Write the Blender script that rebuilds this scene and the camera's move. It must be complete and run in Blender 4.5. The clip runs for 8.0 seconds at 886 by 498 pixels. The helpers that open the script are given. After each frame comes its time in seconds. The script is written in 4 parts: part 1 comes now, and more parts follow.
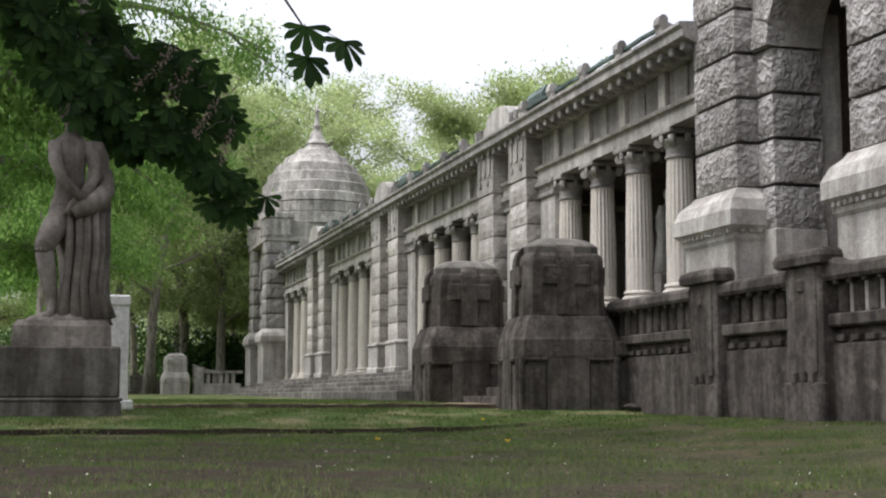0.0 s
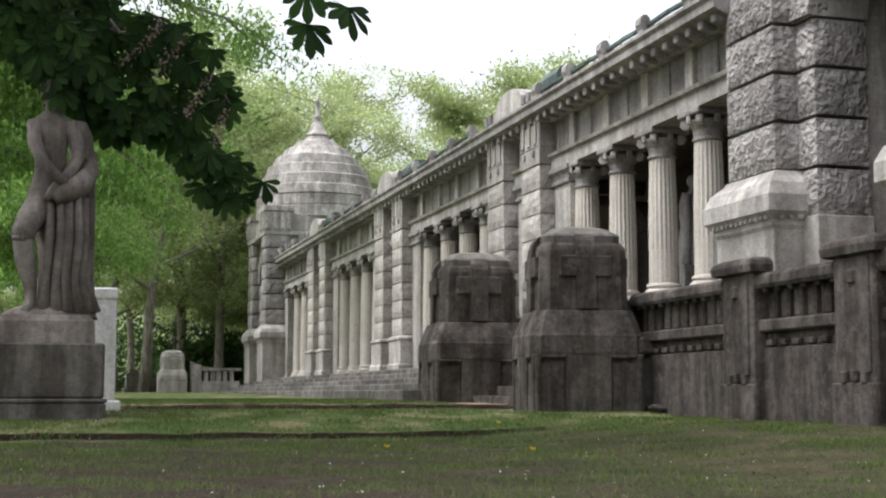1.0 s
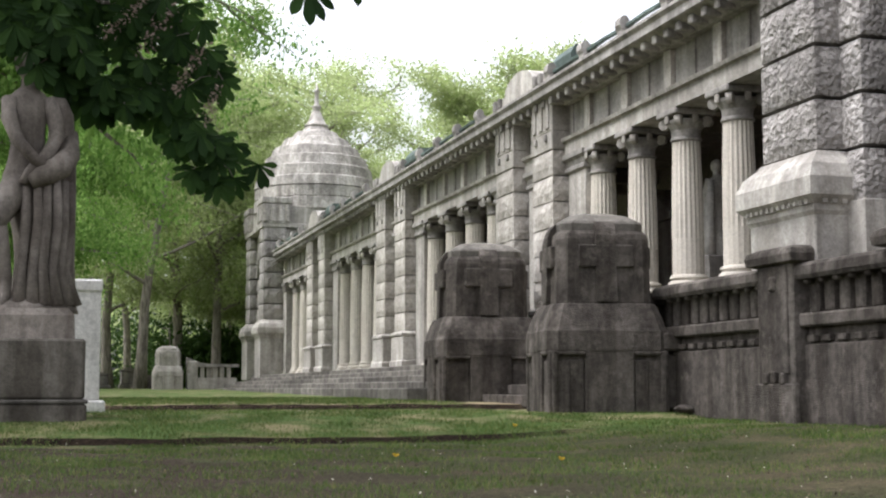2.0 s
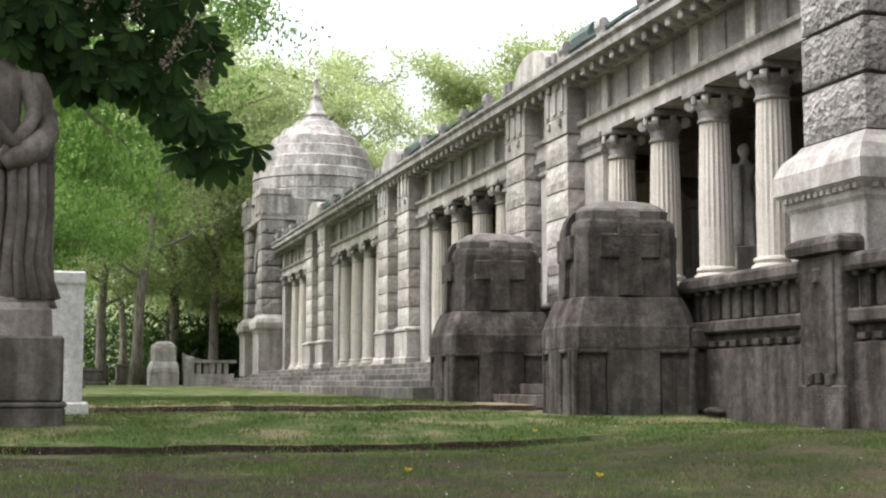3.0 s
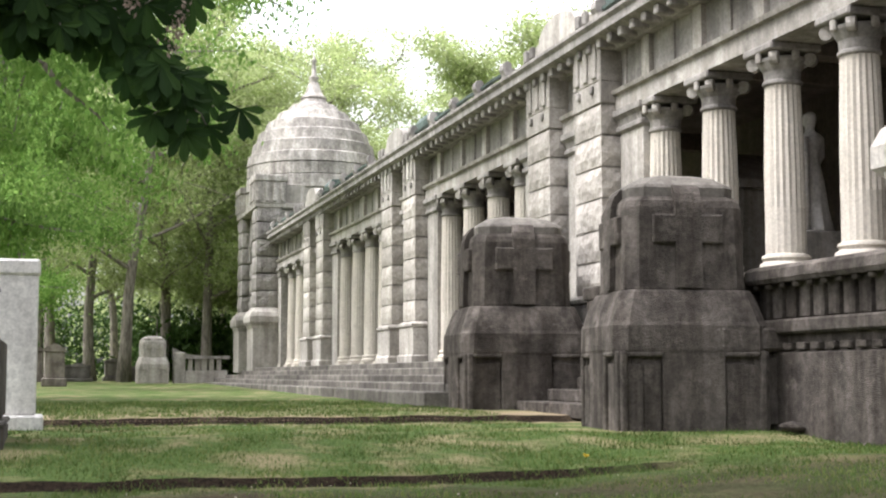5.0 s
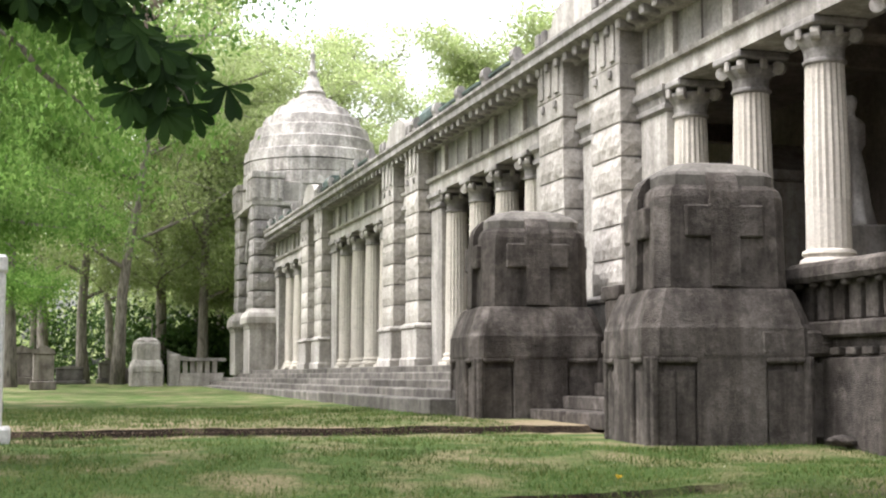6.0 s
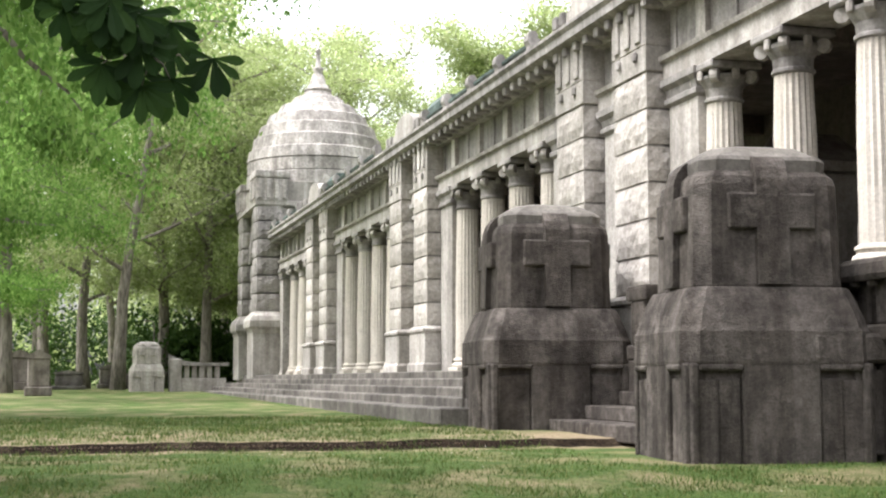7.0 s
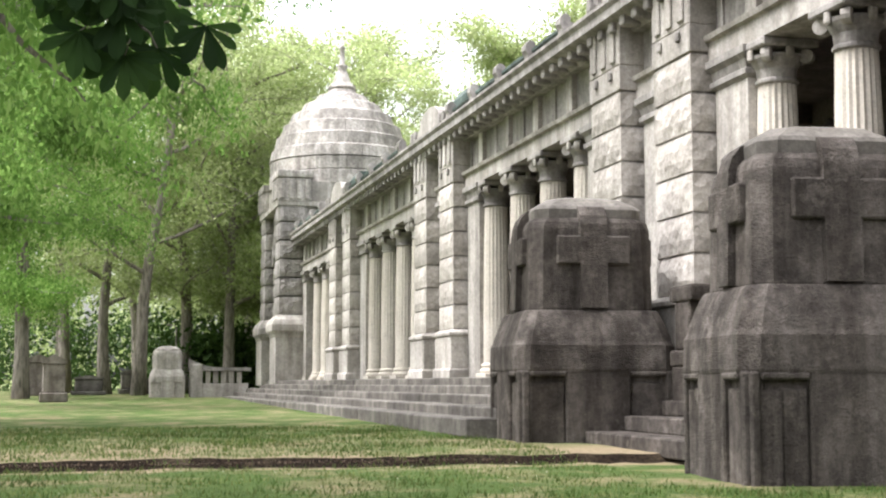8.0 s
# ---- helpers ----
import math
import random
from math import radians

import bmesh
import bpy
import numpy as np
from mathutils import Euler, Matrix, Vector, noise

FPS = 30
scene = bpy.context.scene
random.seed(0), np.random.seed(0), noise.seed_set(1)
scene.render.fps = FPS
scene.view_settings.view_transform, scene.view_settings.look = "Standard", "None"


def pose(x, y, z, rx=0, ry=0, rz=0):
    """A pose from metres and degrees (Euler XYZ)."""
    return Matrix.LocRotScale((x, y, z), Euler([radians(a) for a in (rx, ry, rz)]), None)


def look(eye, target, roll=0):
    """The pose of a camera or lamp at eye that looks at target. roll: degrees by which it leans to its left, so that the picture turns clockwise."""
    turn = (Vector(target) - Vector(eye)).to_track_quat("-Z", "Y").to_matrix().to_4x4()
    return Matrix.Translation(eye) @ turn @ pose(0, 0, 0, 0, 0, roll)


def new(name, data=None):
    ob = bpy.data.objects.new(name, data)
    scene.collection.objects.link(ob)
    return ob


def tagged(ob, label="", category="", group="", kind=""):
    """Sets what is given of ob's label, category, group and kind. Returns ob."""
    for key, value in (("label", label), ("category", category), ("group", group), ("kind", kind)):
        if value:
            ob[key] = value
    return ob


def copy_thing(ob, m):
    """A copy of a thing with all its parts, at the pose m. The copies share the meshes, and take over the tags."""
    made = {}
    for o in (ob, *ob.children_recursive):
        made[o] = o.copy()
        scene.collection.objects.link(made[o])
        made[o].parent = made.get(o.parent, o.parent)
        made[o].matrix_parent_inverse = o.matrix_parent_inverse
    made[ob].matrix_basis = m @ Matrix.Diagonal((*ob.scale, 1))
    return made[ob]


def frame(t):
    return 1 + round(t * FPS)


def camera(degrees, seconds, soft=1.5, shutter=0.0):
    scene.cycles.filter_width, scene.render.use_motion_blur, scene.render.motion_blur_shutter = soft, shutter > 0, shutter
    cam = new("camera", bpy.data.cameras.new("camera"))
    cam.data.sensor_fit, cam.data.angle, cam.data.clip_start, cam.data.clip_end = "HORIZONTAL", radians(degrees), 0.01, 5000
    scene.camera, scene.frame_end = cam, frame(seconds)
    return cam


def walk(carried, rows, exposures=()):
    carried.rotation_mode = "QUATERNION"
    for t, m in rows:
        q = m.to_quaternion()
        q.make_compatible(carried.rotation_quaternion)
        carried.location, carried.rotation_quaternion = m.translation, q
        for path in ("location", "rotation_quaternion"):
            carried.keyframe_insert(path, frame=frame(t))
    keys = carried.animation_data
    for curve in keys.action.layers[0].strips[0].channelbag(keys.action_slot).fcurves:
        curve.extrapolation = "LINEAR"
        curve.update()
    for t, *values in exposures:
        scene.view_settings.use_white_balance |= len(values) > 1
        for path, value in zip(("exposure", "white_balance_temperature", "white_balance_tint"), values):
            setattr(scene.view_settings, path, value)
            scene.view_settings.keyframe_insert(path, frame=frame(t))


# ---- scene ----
cam = camera(36.0, 8.0, soft=2.2)
PATH = [
    (0, (-2.233, -9.505, 0.174), (0.489, 0.057, 1.248), 0.00),
    (0.5, (-2.089, -8.688, 0.205), (0.630, 0.877, 1.267), 0.00),
    (1, (-1.945, -7.895, 0.231), (0.775, 1.670, 1.281), 0.00),
    (1.5, (-1.805, -7.122, 0.259), (0.919, 2.444, 1.294), 0.00),
    (2, (-1.669, -6.365, 0.292), (1.059, 3.202, 1.309), 0.00),
    (2.5, (-1.536, -5.617, 0.331), (1.194, 3.951, 1.328), 0.00),
    (3, (-1.406, -4.876, 0.376), (1.328, 4.693, 1.353), 0.00),
    (3.5, (-1.276, -4.136, 0.426), (1.461, 5.434, 1.382), 0.00),
    (4, (-1.143, -3.395, 0.477), (1.598, 6.176, 1.416), 0.00),
    (4.5, (-1.005, -2.650, 0.527), (1.742, 6.920, 1.454), 0.00),
    (5, (-0.859, -1.901, 0.574), (1.894, 7.668, 1.493), 0.00),
    (5.5, (-0.703, -1.149, 0.615), (2.054, 8.420, 1.532), 0.00),
    (6, (-0.535, -0.396, 0.648), (2.220, 9.173, 1.572), 0.00),
    (6.5, (-0.354, 0.352, 0.674), (2.385, 9.924, 1.610), 0.00),
    (7, (-0.160, 1.087, 0.696), (2.539, 10.669, 1.648), 0.00),
    (7.5, (0.044, 1.798, 0.717), (2.669, 11.399, 1.686), 0.00),
    (8, (0.256, 2.472, 0.746), (2.754, 12.105, 1.727), 0.00),
]
walk(cam, [(t, look(eye, target, roll)) for t, eye, target, roll in PATH],
     exposures=[(0, -0.92, 6000, 15), (1.5, -0.62, 6050, 15), (3.5, -0.32, 6150, 15), (4.5, -0.17, 6200, 16), (6.5, 0.0, 6200, 16), (8, 0.06, 6200, 16)])

# ---- light: overcast day, bright white sky ----
world = bpy.data.worlds.new("overcast_sky")
scene.world = world
world.use_nodes = True
wn, wl = world.node_tree.nodes, world.node_tree.links
sky = wn.new("ShaderNodeTexSky")
sky.sky_type = 'NISHITA'
sky.sun_disc = False
sky.sun_elevation, sky.sun_rotation = radians(61), radians(284)
sky.dust_density, sky.air_density, sky.ozone_density = 8.0, 1.5, 0.6
grey = wn.new("ShaderNodeHueSaturation")
grey.inputs["Saturation"].default_value = 0.12
wl.new(sky.outputs[0], grey.inputs["Color"])
wl.new(grey.outputs[0], wn["Background"].inputs[0])
wn["Background"].inputs[1].default_value = 0.74
sun = new("sun", bpy.data.lights.new("sun", 'SUN'))
sun.data.energy, sun.data.angle, sun.data.color = 1.4, radians(25), (1.0, 0.97, 0.92)
sun.matrix_world = look((0, 0, 30), (16, -4, 0))

# ---- materials ----


def material(name, rough=0.85):
    m = bpy.data.materials.new(name)
    m.use_nodes = True
    b = m.node_tree.nodes["Principled BSDF"]
    b.inputs["Roughness"].default_value = rough
    b.inputs["Specular IOR Level"].default_value = 0.08
    return m, m.node_tree.nodes, m.node_tree.links, b


def noise_node(n, l, scale, detail=6.0, stretch=(1, 1, 1), rough=0.6):
    g = n.new("ShaderNodeNewGeometry")
    mp = n.new("ShaderNodeMapping")
    mp.inputs["Scale"].default_value = stretch
    t = n.new("ShaderNodeTexNoise")
    t.inputs["Scale"].default_value, t.inputs["Detail"].default_value = scale, detail
    t.inputs["Roughness"].default_value = rough
    l.new(g.outputs["Position"], mp.inputs["Vector"])
    l.new(mp.outputs[0], t.inputs["Vector"])
    return t


def ramp(n, l, src, stops):
    r = n.new("ShaderNodeValToRGB")
    while len(r.color_ramp.elements) < len(stops):
        r.color_ramp.elements.new(0.5)
    for e, (p, c) in zip(r.color_ramp.elements, stops):
        e.position = p
        e.color = (*c, 1) if isinstance(c, tuple) else (c, c, c, 1)
    l.new(src, r.inputs[0])
    return r


def mix(n, l, mode, fac, a, b):
    m = n.new("ShaderNodeMix")
    m.data_type, m.blend_type = 'RGBA', mode
    for sock, v in ((m.inputs[0], fac), (m.inputs[6], a), (m.inputs[7], b)):
        if isinstance(v, bpy.types.NodeSocket):
            l.new(v, sock)
        else:
            sock.default_value = v if not isinstance(v, tuple) else (*v, 1)
    return m.outputs[2]


def stone(name, light, dark, streak=0.5, bump=0.3, grain=40.0, pits=0.0, vary=0.12, rough=0.9, patch=0.45, spot=1.3, blotch=0.5, crust=0.0):
    """Weathered stone: two tones in patches, rain streaks, grain and pitting."""
    m, n, l, b = material(name, rough)
    big = noise_node(n, l, spot, 9, rough=0.68)
    c = ramp(n, l, big.outputs[0], [(patch - 0.13, dark), (patch + 0.17, light)]).outputs[0]
    st = noise_node(n, l, 1.0, 6, (3.2, 3.2, 0.35))
    sr = ramp(n, l, st.outputs[0], [(0.42, tuple(0.45 * v / max(light) for v in dark)), (0.60, 1.0)])
    c = mix(n, l, 'MULTIPLY', streak, c, sr.outputs[0])
    fine = noise_node(n, l, grain, 4)
    fr = ramp(n, l, fine.outputs[0], [(0.3, 0.72), (0.65, 1.08)])
    c = mix(n, l, 'MULTIPLY', 0.7, c, fr.outputs[0])
    scuff = noise_node(n, l, 11.0, 9, rough=0.7)
    sc = ramp(n, l, scuff.outputs[0], [(0.36, 0.62), (0.5, 1.0), (0.66, 1.32)])
    c = mix(n, l, 'MULTIPLY', blotch, c, sc.outputs[0])
    if crust:
        cn = noise_node(n, l, 2.3, 10, rough=0.75)
        cr = ramp(n, l, cn.outputs[0], [(0.55, 0.0), (0.66, crust)])
        c = mix(n, l, 'MIX', cr.outputs[0], c, tuple(1.75 * v for v in light))
    lichen = noise_node(n, l, 6.0, 7)
    lr = ramp(n, l, lichen.outputs[0], [(0.56, 0.0), (0.68, 1.0)])
    lm = n.new("ShaderNodeMath")
    lm.operation = 'MULTIPLY'
    lm.inputs[1].default_value = 0.35
    l.new(lr.outputs[0], lm.inputs[0])
    c = mix(n, l, 'MIX', lm.outputs[0], c, tuple(0.6 * v for v in dark))
    info = n.new("ShaderNodeObjectInfo")
    vr = ramp(n, l, info.outputs["Random"], [(0.0, 1.0 - vary), (1.0, 1.0 + vary)])
    c = mix(n, l, 'MULTIPLY', 1.0, c, vr.outputs[0])
    l.new(c, b.inputs["Base Color"])
    bp = n.new("ShaderNodeBump")
    bp.inputs["Strength"].default_value, bp.inputs["Distance"].default_value = bump, 0.03
    height = fine.outputs[0]
    if pits:
        g = n.new("ShaderNodeNewGeometry")
        v = n.new("ShaderNodeTexVoronoi")
        v.inputs["Scale"].default_value = pits
        wob = noise_node(n, l, pits * 0.7, 3)
        va = n.new("ShaderNodeVectorMath")
        va.operation = 'MULTIPLY_ADD'
        va.inputs[1].default_value = (0.16, 0.16, 0.16)
        l.new(wob.outputs["Color"], va.inputs[0])
        l.new(g.outputs["Position"], va.inputs[2])
        l.new(va.outputs[0], v.inputs["Vector"])
        bp.inputs["Distance"].default_value = 0.06
        height = v.outputs["Distance"]
    l.new(height, bp.inputs["Height"])
    l.new(bp.outputs[0], b.inputs["Normal"])
    return m


COLUMN = stone("column_limestone", (0.58, 0.54, 0.46), (0.49, 0.45, 0.38), 0.15, 0.12, 30, vary=0.05, blotch=0.15)
ASHLAR = stone("smooth_limestone", (0.49, 0.462, 0.41), (0.32, 0.30, 0.27), 0.45, 0.2, 30)
FRIEZE = stone("grey_entablature_stone", (0.40, 0.378, 0.345), (0.23, 0.217, 0.20), 0.45, 0.25, 25)
RUSTIC = stone("rock_faced_limestone", (0.52, 0.486, 0.43), (0.36, 0.334, 0.295), 0.3, 0.35, 30, pits=7.0, vary=0.14)
TOWER = stone("rock_faced_tower_stone", (0.44, 0.413, 0.38), (0.26, 0.244, 0.225), 0.45, 0.9, 30, pits=12.0, vary=0.14)
DARK = stone("soot_dark_stone", (0.140, 0.124, 0.106), (0.060, 0.053, 0.046), 0.6, 0.9, 46, vary=0.06, spot=2.0, blotch=0.75, crust=0.45)
DOME = stone("dome_stone", (0.48, 0.45, 0.405), (0.26, 0.243, 0.22), 0.5, 0.3, 20, vary=0.12, blotch=0.8, crust=0.25)
STEP = stone("worn_step_stone", (0.22, 0.203, 0.175), (0.095, 0.088, 0.078), 0.35, 0.3, 30, vary=0.22)
FIGURE = stone("statue_stone", (0.27, 0.24, 0.205), (0.12, 0.105, 0.09), 0.55, 0.25, 40)
PLINTH = stone("plinth_stone", (0.15, 0.137, 0.115), (0.07, 0.063, 0.052), 0.6, 0.3, 40)
MARBLE = stone("white_marble", (0.78, 0.76, 0.72), (0.60, 0.58, 0.55), 0.3, 0.1, 30)
GRANITE = stone("black_granite", (0.03, 0.03, 0.032), (0.015, 0.015, 0.016), 0.2, 0.05, 60, rough=0.35)
# Darker than the outer stone, so that the interiors read as dim
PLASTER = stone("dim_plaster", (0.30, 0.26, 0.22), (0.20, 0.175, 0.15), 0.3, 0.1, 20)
COPPER = stone("green_copper", (0.13, 0.17, 0.15), (0.07, 0.085, 0.078), 0.5, 0.1, 30, rough=0.6)


def leafy(name, tones, trans=0.35):
    m, n, l, b = material(name, 0.6)
    g = n.new("ShaderNodeNewGeometry")
    r = ramp(n, l, g.outputs["Random Per Island"], [(i / (len(tones) - 1), t) for i, t in enumerate(tones)])
    big = noise_node(n, l, 0.6, 3)
    v = ramp(n, l, big.outputs[0], [(0.35, 0.72), (0.65, 1.2)])
    c = mix(n, l, 'MULTIPLY', 1.0, r.outputs[0], v.outputs[0])
    l.new(c, b.inputs["Base Color"])
    tr = n.new("ShaderNodeBsdfTranslucent")
    l.new(c, tr.inputs["Color"])
    ms = n.new("ShaderNodeMixShader")
    ms.inputs[0].default_value = trans
    l.new(b.outputs[0], ms.inputs[1])
    l.new(tr.outputs[0], ms.inputs[2])
    l.new(ms.outputs[0], n["Material Output"].inputs["Surface"])
    return m


# Yellow-green spring tones, lightened further so haze is part of the leaf colour
LEAF_FAR = leafy("hazed_spring_leaves", [(0.25, 0.32, 0.11), (0.34, 0.41, 0.17), (0.44, 0.48, 0.26)], 0.6)
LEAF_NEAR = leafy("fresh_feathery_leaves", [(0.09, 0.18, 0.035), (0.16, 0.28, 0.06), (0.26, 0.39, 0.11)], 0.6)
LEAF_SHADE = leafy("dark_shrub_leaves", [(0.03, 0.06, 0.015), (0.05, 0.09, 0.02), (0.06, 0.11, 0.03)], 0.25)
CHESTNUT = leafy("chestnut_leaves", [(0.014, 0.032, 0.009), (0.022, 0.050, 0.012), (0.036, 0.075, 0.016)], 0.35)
BLOSSOM = leafy("chestnut_blossom", [(0.22, 0.17, 0.14), (0.32, 0.25, 0.2)], 0.3)
GRASS = leafy("grass_blades", [(0.045, 0.085, 0.018), (0.075, 0.125, 0.028), (0.16, 0.165, 0.06)], 0.3)
LITTER = leafy("fallen_petals", [(0.35, 0.32, 0.26), (0.6, 0.58, 0.5)], 0.1)
DEAD = leafy("dead_leaf_litter", [(0.03, 0.022, 0.015), (0.08, 0.058, 0.04), (0.2, 0.155, 0.11)], 0.05)
YELLOW = leafy("yellow_leaf", [(0.55, 0.36, 0.03), (0.6, 0.42, 0.05)], 0.2)


def bark_material():
    m, n, l, b = material("bark", 0.95)
    t = noise_node(n, l, 2.0, 8, (6, 6, 1))
    r = ramp(n, l, t.outputs[0], [(0.35, (0.085, 0.074, 0.060)), (0.62, (0.25, 0.225, 0.19))])
    l.new(r.outputs[0], b.inputs["Base Color"])
    bp = n.new("ShaderNodeBump")
    bp.inputs["Strength"].default_value, bp.inputs["Distance"].default_value = 0.6, 0.04
    l.new(t.outputs[0], bp.inputs["Height"])
    l.new(bp.outputs[0], b.inputs["Normal"])
    return m


BARK = bark_material()


def ground_material():
    """Lawn with worn yellow patches, and bare soil where it is trodden."""
    m, n, l, b = material("lawn_and_soil", 0.95)
    g = n.new("ShaderNodeNewGeometry")
    sep = n.new("ShaderNodeSeparateXYZ")
    l.new(g.outputs["Position"], sep.inputs[0])
    fine = noise_node(n, l, 22, 12, rough=0.8)
    mid = noise_node(n, l, 1.1, 6)
    grass = ramp(n, l, fine.outputs[0], [(0.36, (0.026, 0.05, 0.012)), (0.64, (0.095, 0.14, 0.036))]).outputs[0]
    dry = ramp(n, l, fine.outputs[0], [(0.36, (0.09, 0.085, 0.035)), (0.64, (0.26, 0.225, 0.125))]).outputs[0]
    soil = ramp(n, l, fine.outputs[0], [(0.40, (0.007, 0.0052, 0.0035)), (0.60, (0.060, 0.045, 0.030))]).outputs[0]
    dm = ramp(n, l, mid.outputs[0], [(0.47, 0.0), (0.62, 1.0)])
    c = mix(n, l, 'MIX', dm.outputs[0], grass, dry)
    # parched strip along the upper edge of the second bank
    pr = n.new("ShaderNodeMapRange")
    pr.inputs["From Min"].default_value, pr.inputs["From Max"].default_value = 20.5, 16.0
    l.new(sep.outputs["Y"], pr.inputs["Value"])
    pb = n.new("ShaderNodeMath")
    pb.operation = 'GREATER_THAN'
    pb.inputs[1].default_value = 15.2
    l.new(sep.outputs["Y"], pb.inputs[0])
    pn = ramp(n, l, noise_node(n, l, 0.45, 4).outputs[0], [(0.38, 0.15), (0.58, 0.85)])
    pm = n.new("ShaderNodeMath")
    pm.operation, pm.use_clamp = 'MULTIPLY', True
    l.new(pr.outputs[0], pm.inputs[0])
    l.new(pb.outputs[0], pm.inputs[1])
    pq = n.new("ShaderNodeMath")
    pq.operation = 'MULTIPLY'
    l.new(pm.outputs[0], pq.inputs[0])
    l.new(pn.outputs[0], pq.inputs[1])
    parched = ramp(n, l, fine.outputs[0], [(0.36, (0.15, 0.11, 0.065)), (0.64, (0.36, 0.28, 0.19))]).outputs[0]
    c = mix(n, l, 'MIX', pq.outputs[0], c, parched)
    # trodden soil in front of the lawn
    mr = n.new("ShaderNodeMapRange")
    mr.inputs["From Min"].default_value, mr.inputs["From Max"].default_value = 9.6, 8.2
    l.new(sep.outputs["Y"], mr.inputs["Value"])
    sn = noise_node(n, l, 0.9, 6)
    sm = n.new("ShaderNodeMath")
    sm.operation = 'MULTIPLY_ADD'
    sm.inputs[1].default_value = 2.6
    sm.inputs[2].default_value = -0.12
    l.new(sn.outputs[0], sm.inputs[0])
    s2 = n.new("ShaderNodeMath")
    s2.operation, s2.use_clamp = 'MULTIPLY', True
    l.new(sm.outputs[0], s2.inputs[0])
    l.new(mr.outputs[0], s2.inputs[1])
    mx = n.new("ShaderNodeMapRange")
    mx.inputs["From Min"].default_value, mx.inputs["From Max"].default_value = -1.0, 5.0
    mx.inputs["To Min"].default_value, mx.inputs["To Max"].default_value = 1.0, 0.7
    l.new(sep.outputs["X"], mx.inputs["Value"])
    s3 = n.new("ShaderNodeMath")
    s3.operation = 'MULTIPLY'
    l.new(s2.outputs[0], s3.inputs[0])
    l.new(mx.outputs[0], s3.inputs[1])
    c = mix(n, l, 'MIX', s3.outputs[0], c, soil)
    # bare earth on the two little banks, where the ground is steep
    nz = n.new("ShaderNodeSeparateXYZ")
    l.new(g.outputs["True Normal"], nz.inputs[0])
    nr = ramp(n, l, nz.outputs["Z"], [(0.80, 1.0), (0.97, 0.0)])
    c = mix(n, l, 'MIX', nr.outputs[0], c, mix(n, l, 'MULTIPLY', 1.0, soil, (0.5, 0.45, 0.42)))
    l.new(c, b.inputs["Base Color"])
    bp = n.new("ShaderNodeBump")
    bp.inputs["Strength"].default_value, bp.inputs["Distance"].default_value = 0.8, 0.03
    l.new(fine.outputs[0], bp.inputs["Height"])
    l.new(bp.outputs[0], b.inputs["Normal"])
    return m


LAWN = ground_material()

# ---- building helpers ----


def finish(bm, name, mat, smooth=False):
    me = bpy.data.meshes.new(name)
    bm.to_mesh(me)
    bm.free()
    me.materials.append(mat)
    if smooth:
        for p in me.polygons:
            p.use_smooth = True
    return me


def part(name, bm, mat, parent=None, label="", smooth=False):
    ob = new(name, finish(bm, name, mat, smooth))
    ob.parent = parent
    if label:
        ob["label"] = label
    return ob


def piece(name, me, parent, m):
    """One more object on a mesh that is shared by alike pieces."""
    ob = new(name, me)
    ob.parent = parent
    ob.matrix_local = m
    return ob


def thing(name, label, category, at=(0, 0, 0), group="", kind=""):
    ob = new(name)
    ob.location = at
    ob.empty_display_size = 0.2
    return tagged(ob, label, category, group, kind)


def box(bm, x0, x1, y0, y1, z0, z1, bevel=0.0, seg=1):
    r = bmesh.ops.create_cube(bm, size=1)
    vs = r["verts"]
    bmesh.ops.scale(bm, vec=(x1 - x0, y1 - y0, z1 - z0), verts=vs)
    bmesh.ops.translate(bm, vec=((x0 + x1) / 2, (y0 + y1) / 2, (z0 + z1) / 2), verts=vs)
    if bevel:
        es = list({e for v in vs for e in v.link_edges})
        bmesh.ops.bevel(bm, geom=es, offset=bevel, segments=seg, affect='EDGES', profile=0.6)
    return bm


def boxed(x0, x1, y0, y1, z0, z1, bevel=0.0, seg=1):
    return box(bmesh.new(), x0, x1, y0, y1, z0, z1, bevel, seg)


def rings(bm, sections, closed=True, cap=True):
    """Skin a list of point loops, each with the same number of points."""
    loops = [[bm.verts.new(p) for p in s] for s in sections]
    k = len(loops[0])
    for a, b in zip(loops, loops[1:]):
        for i in range(k if closed else k - 1):
            bm.faces.new((a[i], a[(i + 1) % k], b[(i + 1) % k], b[i]))
    if cap and closed:
        bm.faces.new(loops[0][::-1])
        bm.faces.new(loops[-1])
    return bm


def lathe(bm, profile, n=24, centre=(0, 0), flute=0.0, arc=math.tau):
    """Turn (radius, z) pairs round the vertical; flute: depth of the hollows as a share of the radius."""
    out = []
    for r, z in profile:
        out.append([(centre[0] + r * (1 - (flute if i % 2 else 0)) * math.cos(arc * i / n),
                     centre[1] + r * (1 - (flute if i % 2 else 0)) * math.sin(arc * i / n), z) for i in range(n)])
    return rings(bm, out)


def octagon(h, cut, z):
    """A square of half width h with its corners cut, at height z."""
    c = h - cut
    return [(h, -c, z), (h, c, z), (c, h, z), (-c, h, z), (-h, c, z), (-h, -c, z), (-c, -h, z), (c, -h, z)]


